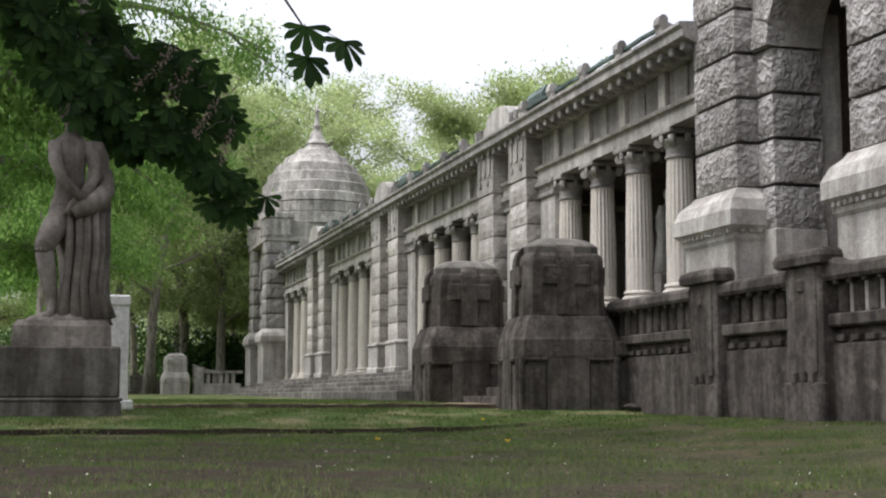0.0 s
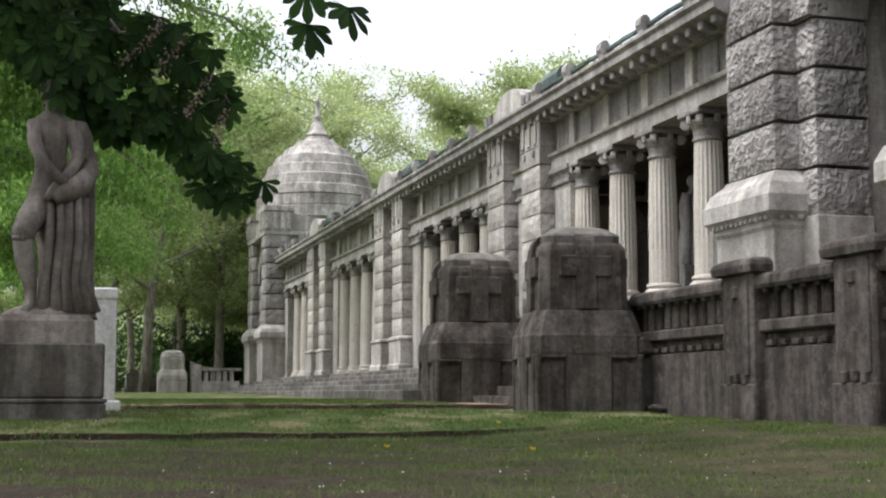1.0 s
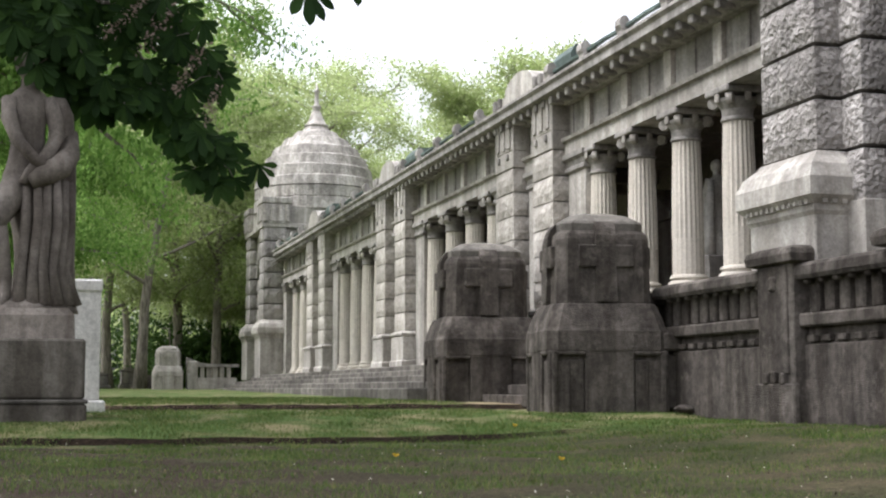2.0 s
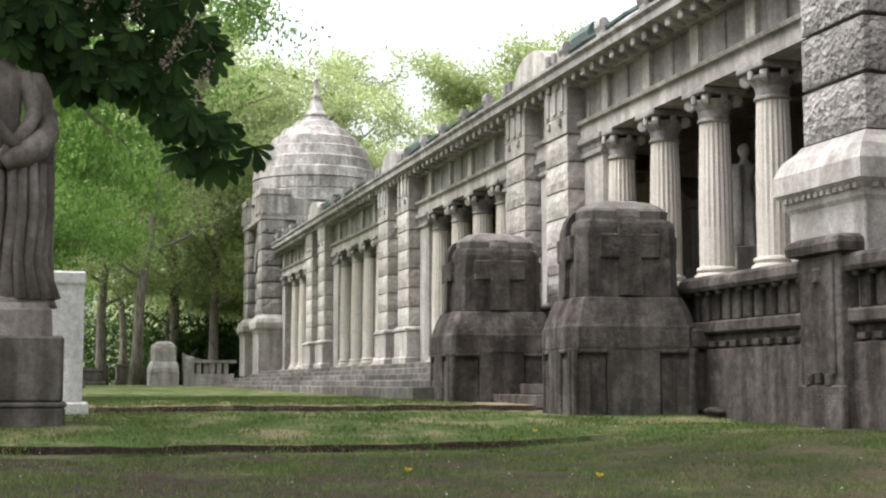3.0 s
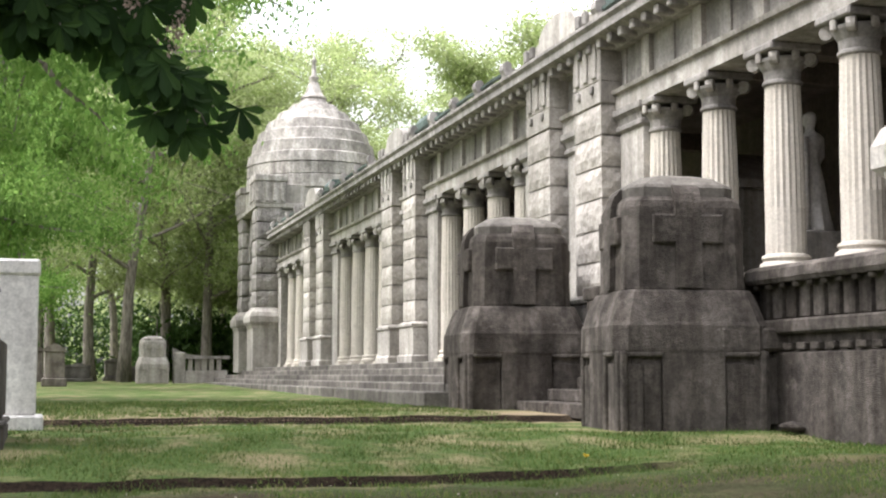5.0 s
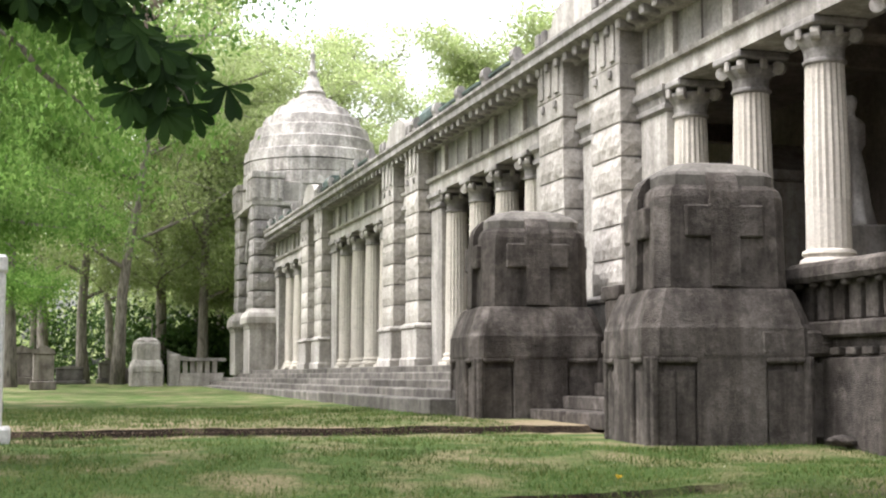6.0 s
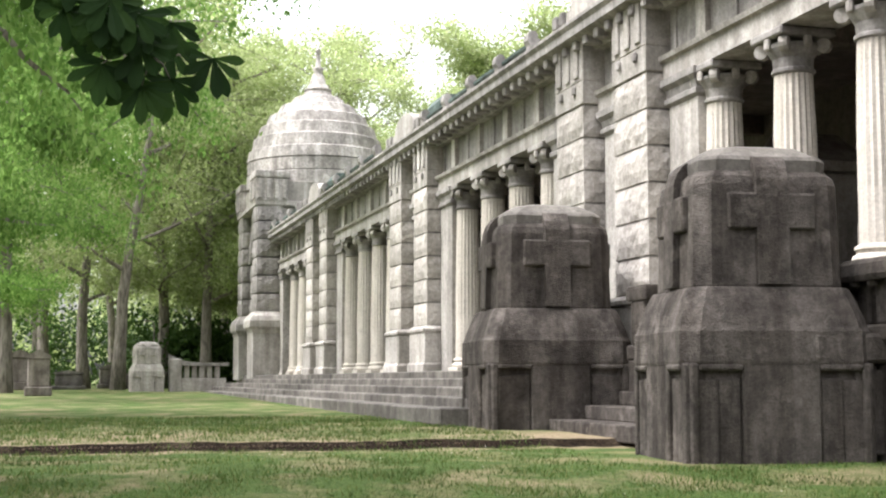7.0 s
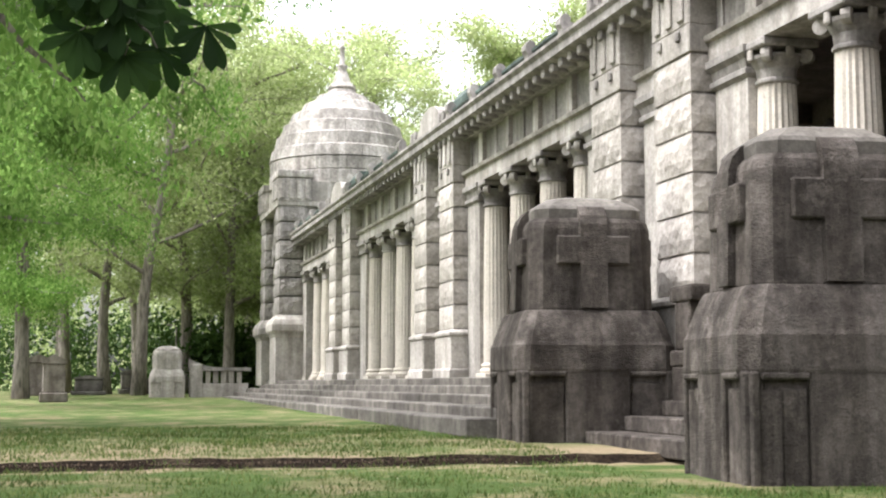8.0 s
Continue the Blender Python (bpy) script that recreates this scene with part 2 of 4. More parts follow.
def tube(bm, pts, radii, n=7, squash=1.0):
    secs = []
    for i, p in enumerate(pts):
        a, b = Vector(pts[max(i - 1, 0)]), Vector(pts[min(i + 1, len(pts) - 1)])
        d = (b - a).normalized()
        u = d.cross(Vector((0.03, 1, 0.05)) if abs(d.y) < 0.9 else Vector((1, 0, 0))).normalized()
        v = d.cross(u)
        secs.append([Vector(p) + radii[i] * (u * math.cos(math.tau * k / n) + squash * v * math.sin(math.tau * k / n)) for k in range(n)])
    return rings(bm, secs)


def extrude_y(bm, profile, y0, y1):
    """A moulding: (x, z) pairs drawn from y0 to y1."""
    return rings(bm, [[(x, y, z) for x, z in profile] for y in (y0, y1)])


TERRACE = 0.85   # height of the arcade's floor
PODIUM = 1.78    # height of the raised floor beside the near pavilion
AXIS = 7.95      # line of the columns
SHIFT = -0.55    # the facade's mouldings are drawn about x = 8.5
LIFT = 0.22      # and stand this much above their drawn heights


def ground_height(x, y):
    """Low ground in front, a bank up to the middle lawn that dies out towards the balustrade, a second bank up to the far lawn."""
    if y < 9.40:
        z = -0.35
    elif y < 9.50:
        z = -0.35 + 0.08 * (y - 9.40) / 0.10
    elif y < 12.0:
        z = -0.27 + 0.21 * (y - 9.50) / 2.5
    elif y < 15.6:
        z = -0.06
    elif y < 15.72:
        z = -0.06 + 0.09 * (y - 15.6) / 0.12
    else:
        z = 0.03 + min(0.25, (y - 15.72) * 0.006)
    near = min(1.0, max(0.0, (x - 3.2) / 3.0))
    return z + near * max(0.0, -0.14 - z)


# ---- ground ----
def build_ground():
    bm = bmesh.new()
    xs = [-2000, -300, -60, -20, -10, -7] + [-5 + 0.1 * i for i in range(141)] + [11, 14, 20, 40, 80, 300, 2000]
    ys = [-2000, -300, -60, -20, -14] + [-11 + 0.25 * i for i in range(81)] + [9.2, 9.28, 9.34, 9.40, 9.45, 9.50, 9.56, 9.64, 9.8] \
        + [10.1 + 0.3 * i for i in range(18)] + [15.4, 15.5, 15.56, 15.6, 15.64, 15.68, 15.72, 15.78, 15.86, 16.0] + [16.3, 16.7] \
        + [17.2 + 0.8 * i for i in range(22)] + [36, 40, 46, 52, 60, 75, 100, 150, 300, 800, 2500]
    grid = []
    for y in ys:
        row = []
        for x in xs:
            w = 0.16 * (noise.noise((x * 0.7, 3.0, 1.0)) + 0.5 * noise.noise((x * 2.6, 7.0, 2.0))) + 0.09 * noise.noise((x * 9.0, 1.0, 4.0))
            yy = y + (w if -11 < y < 30 else 0)
            z = ground_height(x, y)
            if -12 < y < 36 and -6 < x < 10:
                z += 0.02 * noise.noise((x * 1.3, y * 1.3, 0.0)) + 0.012 * noise.noise((x * 4, y * 4, 5.0))
            row.append(bm.verts.new((x, yy, z)))
        grid.append(row)
    for a, b in zip(grid, grid[1:]):
        for i in range(len(xs) - 1):
            bm.faces.new((a[i], a[i + 1], b[i + 1], b[i]))
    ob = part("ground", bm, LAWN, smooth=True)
    return tagged(ob, "green lawn with worn dry patches and bare brown soil", "ground", kind="structure")


build_ground()


# ---- the arcade ----
BAYS = [11.5 + 11.35 * i for i in range(4)]       # first column of each bay
PAIRS = [17.7 + 11.35 * i for i in range(3)]       # near edge of each pair of rusticated piers
END_Y = 51.3


def column(height):
    """Fluted column with an Ionic capital and a moulded base, standing at the origin."""
    ob = thing("column", "fluted cream limestone column with an Ionic capital", "column", group="columns of the arcade")
    top = height - 0.50      # end of the shaft
    turn = 0.28 + 0.27 * (top - 0.28)
    bm = bmesh.new()
    box(bm, -0.33, 0.33, -0.33, 0.33, 0, 0.09, 0.01)
    lathe(bm, [(0.32, 0.09), (0.335, 0.13), (0.32, 0.17), (0.285, 0.19), (0.285, 0.215), (0.305, 0.235), (0.295, 0.27), (0.262, 0.285)], 24)
    part("base", bm, COLUMN, ob)
    part("lower_drum", lathe(bmesh.new(), [(0.255, 0.28), (0.25, turn)], 40, flute=0.03), COLUMN, ob)
    bm = bmesh.new()
    lathe(bm, [(0.257, turn), (0.252, turn + 0.05), (0.25, turn + 0.5), (0.238, turn + 0.65 * (top - turn)), (0.222, top)], 40, flute=0.075)
    part("shaft", bm, COLUMN, ob)
    cap = part("capital", lathe(bmesh.new(), [(r, top + z) for r, z in ((0.222, 0), (0.25, 0.02), (0.25, 0.05), (0.225, 0.07), (0.235, 0.18), (0.31, 0.30), (0.31, 0.34))], 24),
               FRIEZE, ob, "weathered Ionic capital with corner volutes")
    part("abacus", boxed(-0.36, 0.36, -0.36, 0.36, top + 0.40, height, 0.02), FRIEZE, cap)
    vol = bmesh.new()
    lathe(vol, [(0.03, -0.05), (0.085, -0.05), (0.092, 0), (0.085, 0.05), (0.03, 0.05)], 12)
    me = finish(vol, "volute", ASHLAR)
    for a in (45, 135, 225, 315):
        r = 0.36
        piece("volute", me, cap, pose(r * math.cos(radians(a)), r * math.sin(radians(a)), top + 0.31, 90, 0, a))
    me2 = finish(boxed(-0.05, 0.05, -0.03, 0.03, -0.07, 0.07, 0.02), "rosette", ASHLAR)
    for a in (0, 90, 180, 270):
        piece("rosette", me2, cap, pose(0.33 * math.cos(radians(a)), 0.33 * math.sin(radians(a)), top + 0.34, 0, 0, a + 90))
    return ob


def rock_block(sx, sy, sz, seed, rough=0.03, draft=0.05):
    """A rock-faced block with a drafted margin: a grid box whose faces swell unevenly."""
    bm = bmesh.new()
    nx, ny, nz = (max(2, min(7, round(s / 0.16))) for s in (sx, sy, sz))

    def face(origin, u, v, nu, nv, normal):
        vs = []
        for j in range(nv + 1):
            row = []
            for i in range(nu + 1):
                p = Vector(origin) + Vector(u) * (i / nu) + Vector(v) * (j / nv)
                if 0 < i < nu and 0 < j < nv:
                    p += Vector(normal) * (0.018 + rough * (noise.noise(p * 5 + Vector((seed, seed * 2, 0))) + 0.4))
                row.append(bm.verts.new(p))
            vs.append(row)
        for j in range(nv):
            for i in range(nu):
                bm.faces.new((vs[j][i], vs[j][i + 1], vs[j + 1][i + 1], vs[j + 1][i]))

    d = draft
    x, y, z = sx - d, sy - d, sz - d
    o = Vector((d / 2, d / 2, d / 2))
    face(o, (x, 0, 0), (0, 0, z), nx, nz, (0, -1, 0))
    face(o + Vector((x, y, 0)), (-x, 0, 0), (0, 0, z), nx, nz, (0, 1, 0))
    face(o + Vector((0, y, 0)), (0, -y, 0), (0, 0, z), ny, nz, (-1, 0, 0))
    face(o + Vector((x, 0, 0)), (0, y, 0), (0, 0, z), ny, nz, (1, 0, 0))
    face(o + Vector((0, 0, z)), (x, 0, 0), (0, y, 0), 1, 1, (0, 0, 1))
    face(o, (0, y, 0), (x, 0, 0), 1, 1, (0, 0, -1))
    bmesh.ops.remove_doubles(bm, verts=bm.verts, dist=0.0005)
    return bm


def rusticated_pier():
    """Pier 1.35 m wide along the facade: pedestal, rock-faced courses, a fluted block beside the frieze."""
    ob = thing("pier", "rusticated pale limestone pier on a smooth pedestal", "pier", group="paired piers of the arcade")
    w, d = 1.16, 0.85
    bm = boxed(-0.06, d, -0.06, w + 0.06, 0, 0.84, 0.02)
    part("pedestal", bm, ASHLAR, ob)
    bm = bmesh.new()
    rings(bm, [[(-h, -h, z), (d, -h, z), (d, w + h, z), (-h, w + h, z)] for h, z in ((0.10, 0.0), (0.10, 0.16), (0.07, 0.2))])
    part("plinth", bm, ASHLAR, ob)
    bm = bmesh.new()
    rings(bm, [[(-h, -h, z), (d, -h, z), (d, w + h, z), (-h, w + h, z)] for h, z in ((0.05, 0.84), (0.09, 0.87), (0.09, 0.92), (0.0, 0.985))])
    part("pedestal_cap", bm, ASHLAR, ob)
    part("core", boxed(0.04, d, 0.04, w - 0.04, 0.9, 4.1), FRIEZE, ob)
    for i in range(6):
        piece("block", RUST_MESH[i % 3], ob, pose(0, 0, 0.985 + 0.498 * i))
    bm = bmesh.new()
    box(bm, 0.0, d, 0.0, w, 3.985, 4.34, 0.012)
    part("necking", bm, ASHLAR, ob)
    bm = boxed(0.0, d, 0.0, w, 4.34, 5.0, 0.015)
    up = part("frieze_block", bm, ASHLAR, ob, "light block with upright grooves beside the frieze")
    rib = finish(boxed(-0.035, 0.0, -0.085, 0.085, 4.40, 4.98, 0.015), "rib", ASHLAR)
    for y in (0.22, 0.58, 0.94):
        piece("rib", rib, up, pose(0, y, 0))
    drop = finish(boxed(-0.05, 0.0, -0.05, 0.05, 4.16, 4.30, 0.02), "ornament", FRIEZE)
    piece("ornament", drop, up, pose(0, 0.3, 0))
    piece("ornament", drop, up, pose(0, 0.86, 0))
    return ob


RUST_MESH = [finish(rock_block(0.85, 1.16, 0.498, s, 0.016, 0.035), "block", RUSTIC) for s in (1.0, 4.0, 9.0)]

short = column(4.47 + LIFT - PODIUM)
short.matrix_basis = pose(AXIS, BAYS[0], PODIUM)
for k in range(1, 4):
    copy_thing(short, pose(AXIS, BAYS[0] + 1.71 * k, PODIUM))
first = column(4.47 + LIFT - TERRACE)
first.matrix_basis = pose(AXIS, BAYS[1], TERRACE)
for bay in BAYS[1:]:
    for k in range(4):
        if (bay, k) != (BAYS[1], 0):
            copy_thing(first, pose(AXIS, bay + 1.71 * k, TERRACE))

pier = rusticated_pier()
pier.matrix_basis = pose(7.35, PAIRS[0], TERRACE)
for y in PAIRS:
    for dy in (0.0, 2.3):
        if (y, dy) != (PAIRS[0], 0.0):
            copy_thing(pier, pose(7.35, y + dy, TERRACE))


def anta(y):
    """Smooth pilaster between the columns and a rusticated pier."""
    ob = thing("pilaster", "smooth limestone pilaster with a moulded capital", "pilaster", (0, y, 0), "pilasters of the arcade")
    x0, x1, up = 8.2 + SHIFT, 8.75 + SHIFT, LIFT
    part("shaft", boxed(x0, x1, -0.42, 0.42, TERRACE, 4.1 + up, 0.01), ASHLAR, ob)
    bm = bmesh.new()
    rings(bm, [[(x0 - h, -0.42 - h, z + up), (x1, -0.42 - h, z + up), (x1, 0.42 + h, z + up), (x0 - h, 0.42 + h, z + up)]
               for h, z in ((0, 4.1), (0.05, 4.14), (0.05, 4.2), (0.02, 4.22), (0.04, 4.32), (0.10, 4.38), (0.10, 4.47))])
    part("capital", bm, FRIEZE, ob)
    return ob


for y in PAIRS:
    anta(y - 0.5)
    anta(y + 1.75)
    anta(y + 3.95)
anta(50.7)


def entablature():
    ob = thing("entablature", "grey weathered stone entablature with panelled frieze and bracketed cornice", "entablature", (SHIFT, 0, LIFT), kind="structure")
    y0, y1 = 9.75, END_Y
    bm = bmesh.new()
    extrude_y(bm, [(8.16, 4.47), (8.16, 4.72), (8.10, 4.74), (8.08, 4.80), (8.9, 4.80), (8.9, 4.47)], y0, y1)
    part("architrave", bm, ASHLAR, ob)
    bm = bmesh.new()
    extrude_y(bm, [(8.27, 4.80), (8.27, 5.45), (8.9, 5.45), (8.9, 4.80)], y0, y1)
    part("frieze", bm, FRIEZE, ob, "dark grey recessed frieze panels")
    bm = bmesh.new()
    extrude_y(bm, [(8.12, 5.45), (8.08, 5.50), (8.05, 5.52), (7.78, 5.62), (7.74, 5.64), (7.74, 5.76), (7.69, 5.82), (7.69, 5.87), (8.9, 5.95), (8.9, 5.45)], y0, y1)
    part("cornice", bm, FRIEZE, ob, "projecting grey cornice stained by rain")
    strip = finish(boxed(8.18, 8.28, -0.13, 0.13, 4.80, 5.45, 0.01), "frieze_strip", ASHLAR)
    fillet = finish(boxed(8.235, 8.28, -0.03, 0.03, 4.80, 5.45, 0.005), "frieze_fillet", FRIEZE)
    for b in BAYS:
        for k in range(4):
            piece("frieze_strip", strip, ob, pose(0, b + 1.71 * k, 0))
        for k in range(5):
            piece("frieze_fillet", fillet, ob, pose(0, b + 1.71 * k - 0.85, 0))
    brk = finish(boxed(7.82, 8.10, -0.075, 0.075, 5.45, 5.60, 0.02), "bracket", FRIEZE)
    n = int((y1 - y0) / 0.425)
    for i in range(n):
        piece("bracket", brk, ob, pose(0, y0 + 0.2 + 0.425 * i, 0))
    return ob


entablature()


def parapet():
    """What stands on the cornice: arched copings over the piers, horned antefixes joined by copper pipes."""
    for y in PAIRS:
        ob = thing("parapet_block", "pale stone attic block with a rounded top", "parapet", (SHIFT, y + 1.72, LIFT - 0.1), "attic blocks above the piers")
        bm = bmesh.new()
        prof = [(-1.65, 6.0), (1.65, 6.0), (1.65, 6.17), (1.2, 6.19), (1.0, 6.22)]
        prof += [(0.85 * math.cos(radians(a)), 6.24 + 0.33 * math.sin(radians(a))) for a in range(0, 181, 15)]
        prof += [(-1.0, 6.22), (-1.2, 6.19), (-1.65, 6.17)]
        rings(bm, [[(x, yy, z) for yy, z in prof] for x in (7.82, 8.3)])
        part("block", bm, ASHLAR, ob)
        stud = finish(boxed(7.75, 7.83, -0.08, 0.08, 6.02, 6.24, 0.02), "stud", FRIEZE)
        for d in (-1.4, -1.1, 1.1, 1.4):
            piece("stud", stud, ob, pose(0, d, 0))
        hood = bmesh.new()
        rings(hood, [[(7.9, d, 6.02), (7.9, d, 6.35), (8.0, d, 6.5), (8.4, d, 6.52), (8.5, d, 6.02)] for d in (-2.75, -1.75)])
        part("roof_hatch", hood, COPPER, ob, "green copper hatch beside the attic block")
    bm = bmesh.new()
    scroll = [(7.98, 6.06), (7.74, 6.06), (7.70, 6.14), (7.71, 6.24), (7.76, 6.30), (7.83, 6.30), (7.88, 6.24), (7.87, 6.18), (7.98, 6.14)]
    rings(bm, [[(x, y, z) for x, z in scroll] for y in (-0.11, 0.11)])
    ant = finish(bm, "scroll", FRIEZE)
    base = finish(boxed(7.74, 8.05, -0.12, 0.12, 5.95, 6.08, 0.02), "foot", FRIEZE)
    pipe = bmesh.new()
    tube(pipe, [(7.85, -0.75, 6.13), (7.85, 0, 6.15), (7.85, 0.75, 6.13)], [0.05, 0.05, 0.05], 6)
    pipe = finish(pipe, "pipe", COPPER)
    for b in BAYS:
        for k in range(5):
            y = b + 1.71 * k - 0.85
            ob = thing("antefix", "small scrolled stone antefix with a copper pipe on the cornice", "antefix", (SHIFT, y, LIFT - 0.1), "antefixes along the cornice")
            piece("foot", base, ob, pose(0, 0, 0))
            piece("scroll", ant, ob, pose(0, 0, 0))
            if k < 4:
                piece("pipe", pipe, ob, pose(0, 0.85, 0))


parapet()


def arcade_shell():
    ob = part("arcade_floor", boxed(6.9, 12.1, 19.9, END_Y + 6, 0.05, TERRACE), STEP)
    tagged(ob, "worn grey stone floor of the arcade", "floor", kind="structure")
    ob = part("arcade_floor", boxed(7.45, 12.1, 2.0, 19.9, 0.0, PODIUM), STEP)
    tagged(ob, "worn grey stone floor of the raised end of the arcade", "floor", kind="structure")
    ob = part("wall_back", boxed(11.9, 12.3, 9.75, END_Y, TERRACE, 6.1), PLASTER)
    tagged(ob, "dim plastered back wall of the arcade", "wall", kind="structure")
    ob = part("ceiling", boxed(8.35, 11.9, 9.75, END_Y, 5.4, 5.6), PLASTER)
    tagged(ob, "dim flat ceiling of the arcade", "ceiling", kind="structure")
    ob = thing("roof", "shallow copper roof behind the cornice", "roof", (SHIFT, 0, LIFT - 0.1), kind="structure")
    bm = bmesh.new()
    extrude_y(bm, [(8.3, 6.03), (10.6, 6.3), (12.9, 6.03), (12.9, 5.95), (8.3, 5.95)], 10.1, END_Y)
    part("roof_sheet", bm, COPPER, ob)
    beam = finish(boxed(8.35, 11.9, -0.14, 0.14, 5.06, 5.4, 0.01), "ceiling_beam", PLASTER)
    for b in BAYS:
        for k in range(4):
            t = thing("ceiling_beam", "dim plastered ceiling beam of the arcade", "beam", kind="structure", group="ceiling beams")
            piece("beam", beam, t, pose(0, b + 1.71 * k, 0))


arcade_shell()


def long_steps():
    ob = thing("steps", "worn grey stone steps along the arcade with mossy joints", "steps", kind="structure")
    rnd = random.Random(4)
    meshes = [finish(boxed(0, 0.5, 0.006, l - 0.006, -0.24, 0, 0.018), "step_stone", STEP) for l in (1.1, 1.3, 1.5, 1.7)]
    lens = (1.1, 1.3, 1.5, 1.7)
    for i in range(5):
        x = 4.95 + 0.45 * i
        top = 0.85 - 0.138 * (4 - i)
        y = 19.4
        while y < 51.6 - 0.2 * i:
            k = rnd.randrange(4)
            piece("step_stone", meshes[k], ob, pose(x + rnd.uniform(-0.01, 0.01), y, top + rnd.uniform(-0.008, 0.004)))
            y += lens[k]
    bm = bmesh.new()
    for i in range(5):
        box(bm, 5.0 + 0.45 * i, 7.1, 19.4, 51.4, 0.0, 0.85 - 0.138 * (4 - i) - 0.03)
    part("step_core", bm, STEP, ob)


long_steps()


# ---- pavilions ----
def pavilion():
    """Square pavilion of rock-faced stone with a great arch towards the lawn and a stepped stone dome. Origin: centre on the ground."""
    ob = thing("pavilion", "rusticated stone pavilion with arched opening and stone dome", "pavilion", group="domed pavilions")
    h = 2.5
    x0 = -2.5
    # corner piers: outer part and a recessed inner order beside the arch
    outer = [finish(rock_block(0.95, 1.22, 0.605, s, 0.035), "block", TOWER) for s in (2.0, 7.0, 11.0)]
    inner = [finish(rock_block(0.75, 0.46, 0.605, s, 0.035), "block", TOWER) for s in (3.0, 5.0, 13.0)]
    for sx in (0, 1):
        for sy in (-1, 1):
            name = "corner_pier"
            px = x0 if sx == 0 else h - 0.95
            y0 = (h - 1.22) if sy > 0 else -h
            p = part(name, boxed(px - 0.1, px + 1.05, y0 - 0.1, y0 + 1.32, 0.6, 2.25, 0.015), ASHLAR, ob)
            bm = bmesh.new()
            rings(bm, [[(px - a, y0 - a, z), (px + 0.95 + a, y0 - a, z), (px + 0.95 + a, y0 + 1.22 + a, z), (px - a, y0 + 1.22 + a, z)]
                       for a, z in ((0.1, 2.15), (0.13, 2.2), (0.13, 2.27), (0.22, 2.36), (0.22, 2.56), (0.15, 2.72), (0.04, 2.82), (0.0, 2.88))])
            part("pier_cornice", bm, ASHLAR, p, "heavy pale moulded cornice with dentils")
            dent = finish(boxed(-0.03, 0.03, -0.03, 0.03, 2.27, 2.34), "dentil", ASHLAR)
            for k in range(12):
                piece("dentil", dent, p, pose(px - 0.15, y0 - 0.05 + 0.12 * k, 0))
                if k < 9:
                    piece("dentil", dent, p, pose(px - 0.02 + 0.12 * k, y0 - 0.15, 0))
            for k in range(6):
                piece("block", outer[(k + sx) % 3], p, pose(px, y0, 2.88 + 0.605 * k))
            yi = (h - 1.22 - 0.42) if sy > 0 else (-h + 1.22 - 0.04)
            xi = x0 + 0.3 if sx == 0 else h - 1.05
            q = part("inner_pier", boxed(xi, xi + 0.75, yi, yi + 0.46, 0.6, 2.3, 0.01), ASHLAR, ob)
            for k in range(4 if sx == 0 else 6):
                piece("block", inner[k % 3], q, pose(xi, yi, 2.275 + 0.605 * k))
    # arch ring with wedge blocks, and the wall above it
    half = 0.86
    for side in (-1, 1):
        bm = bmesh.new()
        x = x0 + 0.3 if side < 0 else h - 1.05
        prof = [(-1.3, 4.7), (-half, 4.7)] + [(-half * math.cos(radians(a)), 4.7 + half * math.sin(radians(a))) for a in range(12, 180, 12)] + [(half, 4.7), (1.3, 4.7), (1.3, 6.52), (-1.3, 6.52)]
        rings(bm, [[(xx, y, z) for y, z in prof] for xx in (x, x + 0.75)])
        part("arch_wall", bm, ASHLAR, ob)
        for a in range(0, 180, 20):
            bm = bmesh.new()
            c = [(r * math.cos(radians(b)), 4.7 + r * math.sin(radians(b))) for r, b in ((half, a + 0.8), (1.28, a + 0.8), (1.28, a + 19.2), (half, a + 19.2))]
            rings(bm, [[(xx, y, z) for y, z in c] for xx in (x - 0.06, x + 0.2)])
            part("arch_stone", bm, TOWER, ob)
    for s, y in ((-1, -h + 0.2), (1, h - 0.7)):
        part("side_wall", boxed(x0 + 0.9, h - 0.9, y, y + 0.5, 0.6, 6.5), ASHLAR, ob)
    # Dark panels added inside the side walls; their colour stands for interior shade
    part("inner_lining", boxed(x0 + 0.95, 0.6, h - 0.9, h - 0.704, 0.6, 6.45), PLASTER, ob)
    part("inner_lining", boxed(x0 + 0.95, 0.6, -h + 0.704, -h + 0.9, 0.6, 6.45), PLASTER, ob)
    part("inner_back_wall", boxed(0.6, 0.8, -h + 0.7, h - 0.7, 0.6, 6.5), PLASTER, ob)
    part("inner_jamb", boxed(x0 + 1.05, x0 + 1.35, 0.95, 1.15, 0.6, 5.2), ASHLAR, ob)
    # attic
    att = part("attic", boxed(-h + 0.12, h - 0.12, -h + 0.12, h - 0.12, 6.45, 7.3, 0.02), ASHLAR, ob)
    bm = bmesh.new()
    rings(bm, [[(-h - a, -h - a, z), (h + a, -h - a, z), (h + a, h + a, z), (-h - a, h + a, z)] for a, z in ((-0.05, 6.4), (0.04, 6.44), (0.04, 6.56), (-0.08, 6.6))])
    part("attic_band", bm, ASHLAR, att)
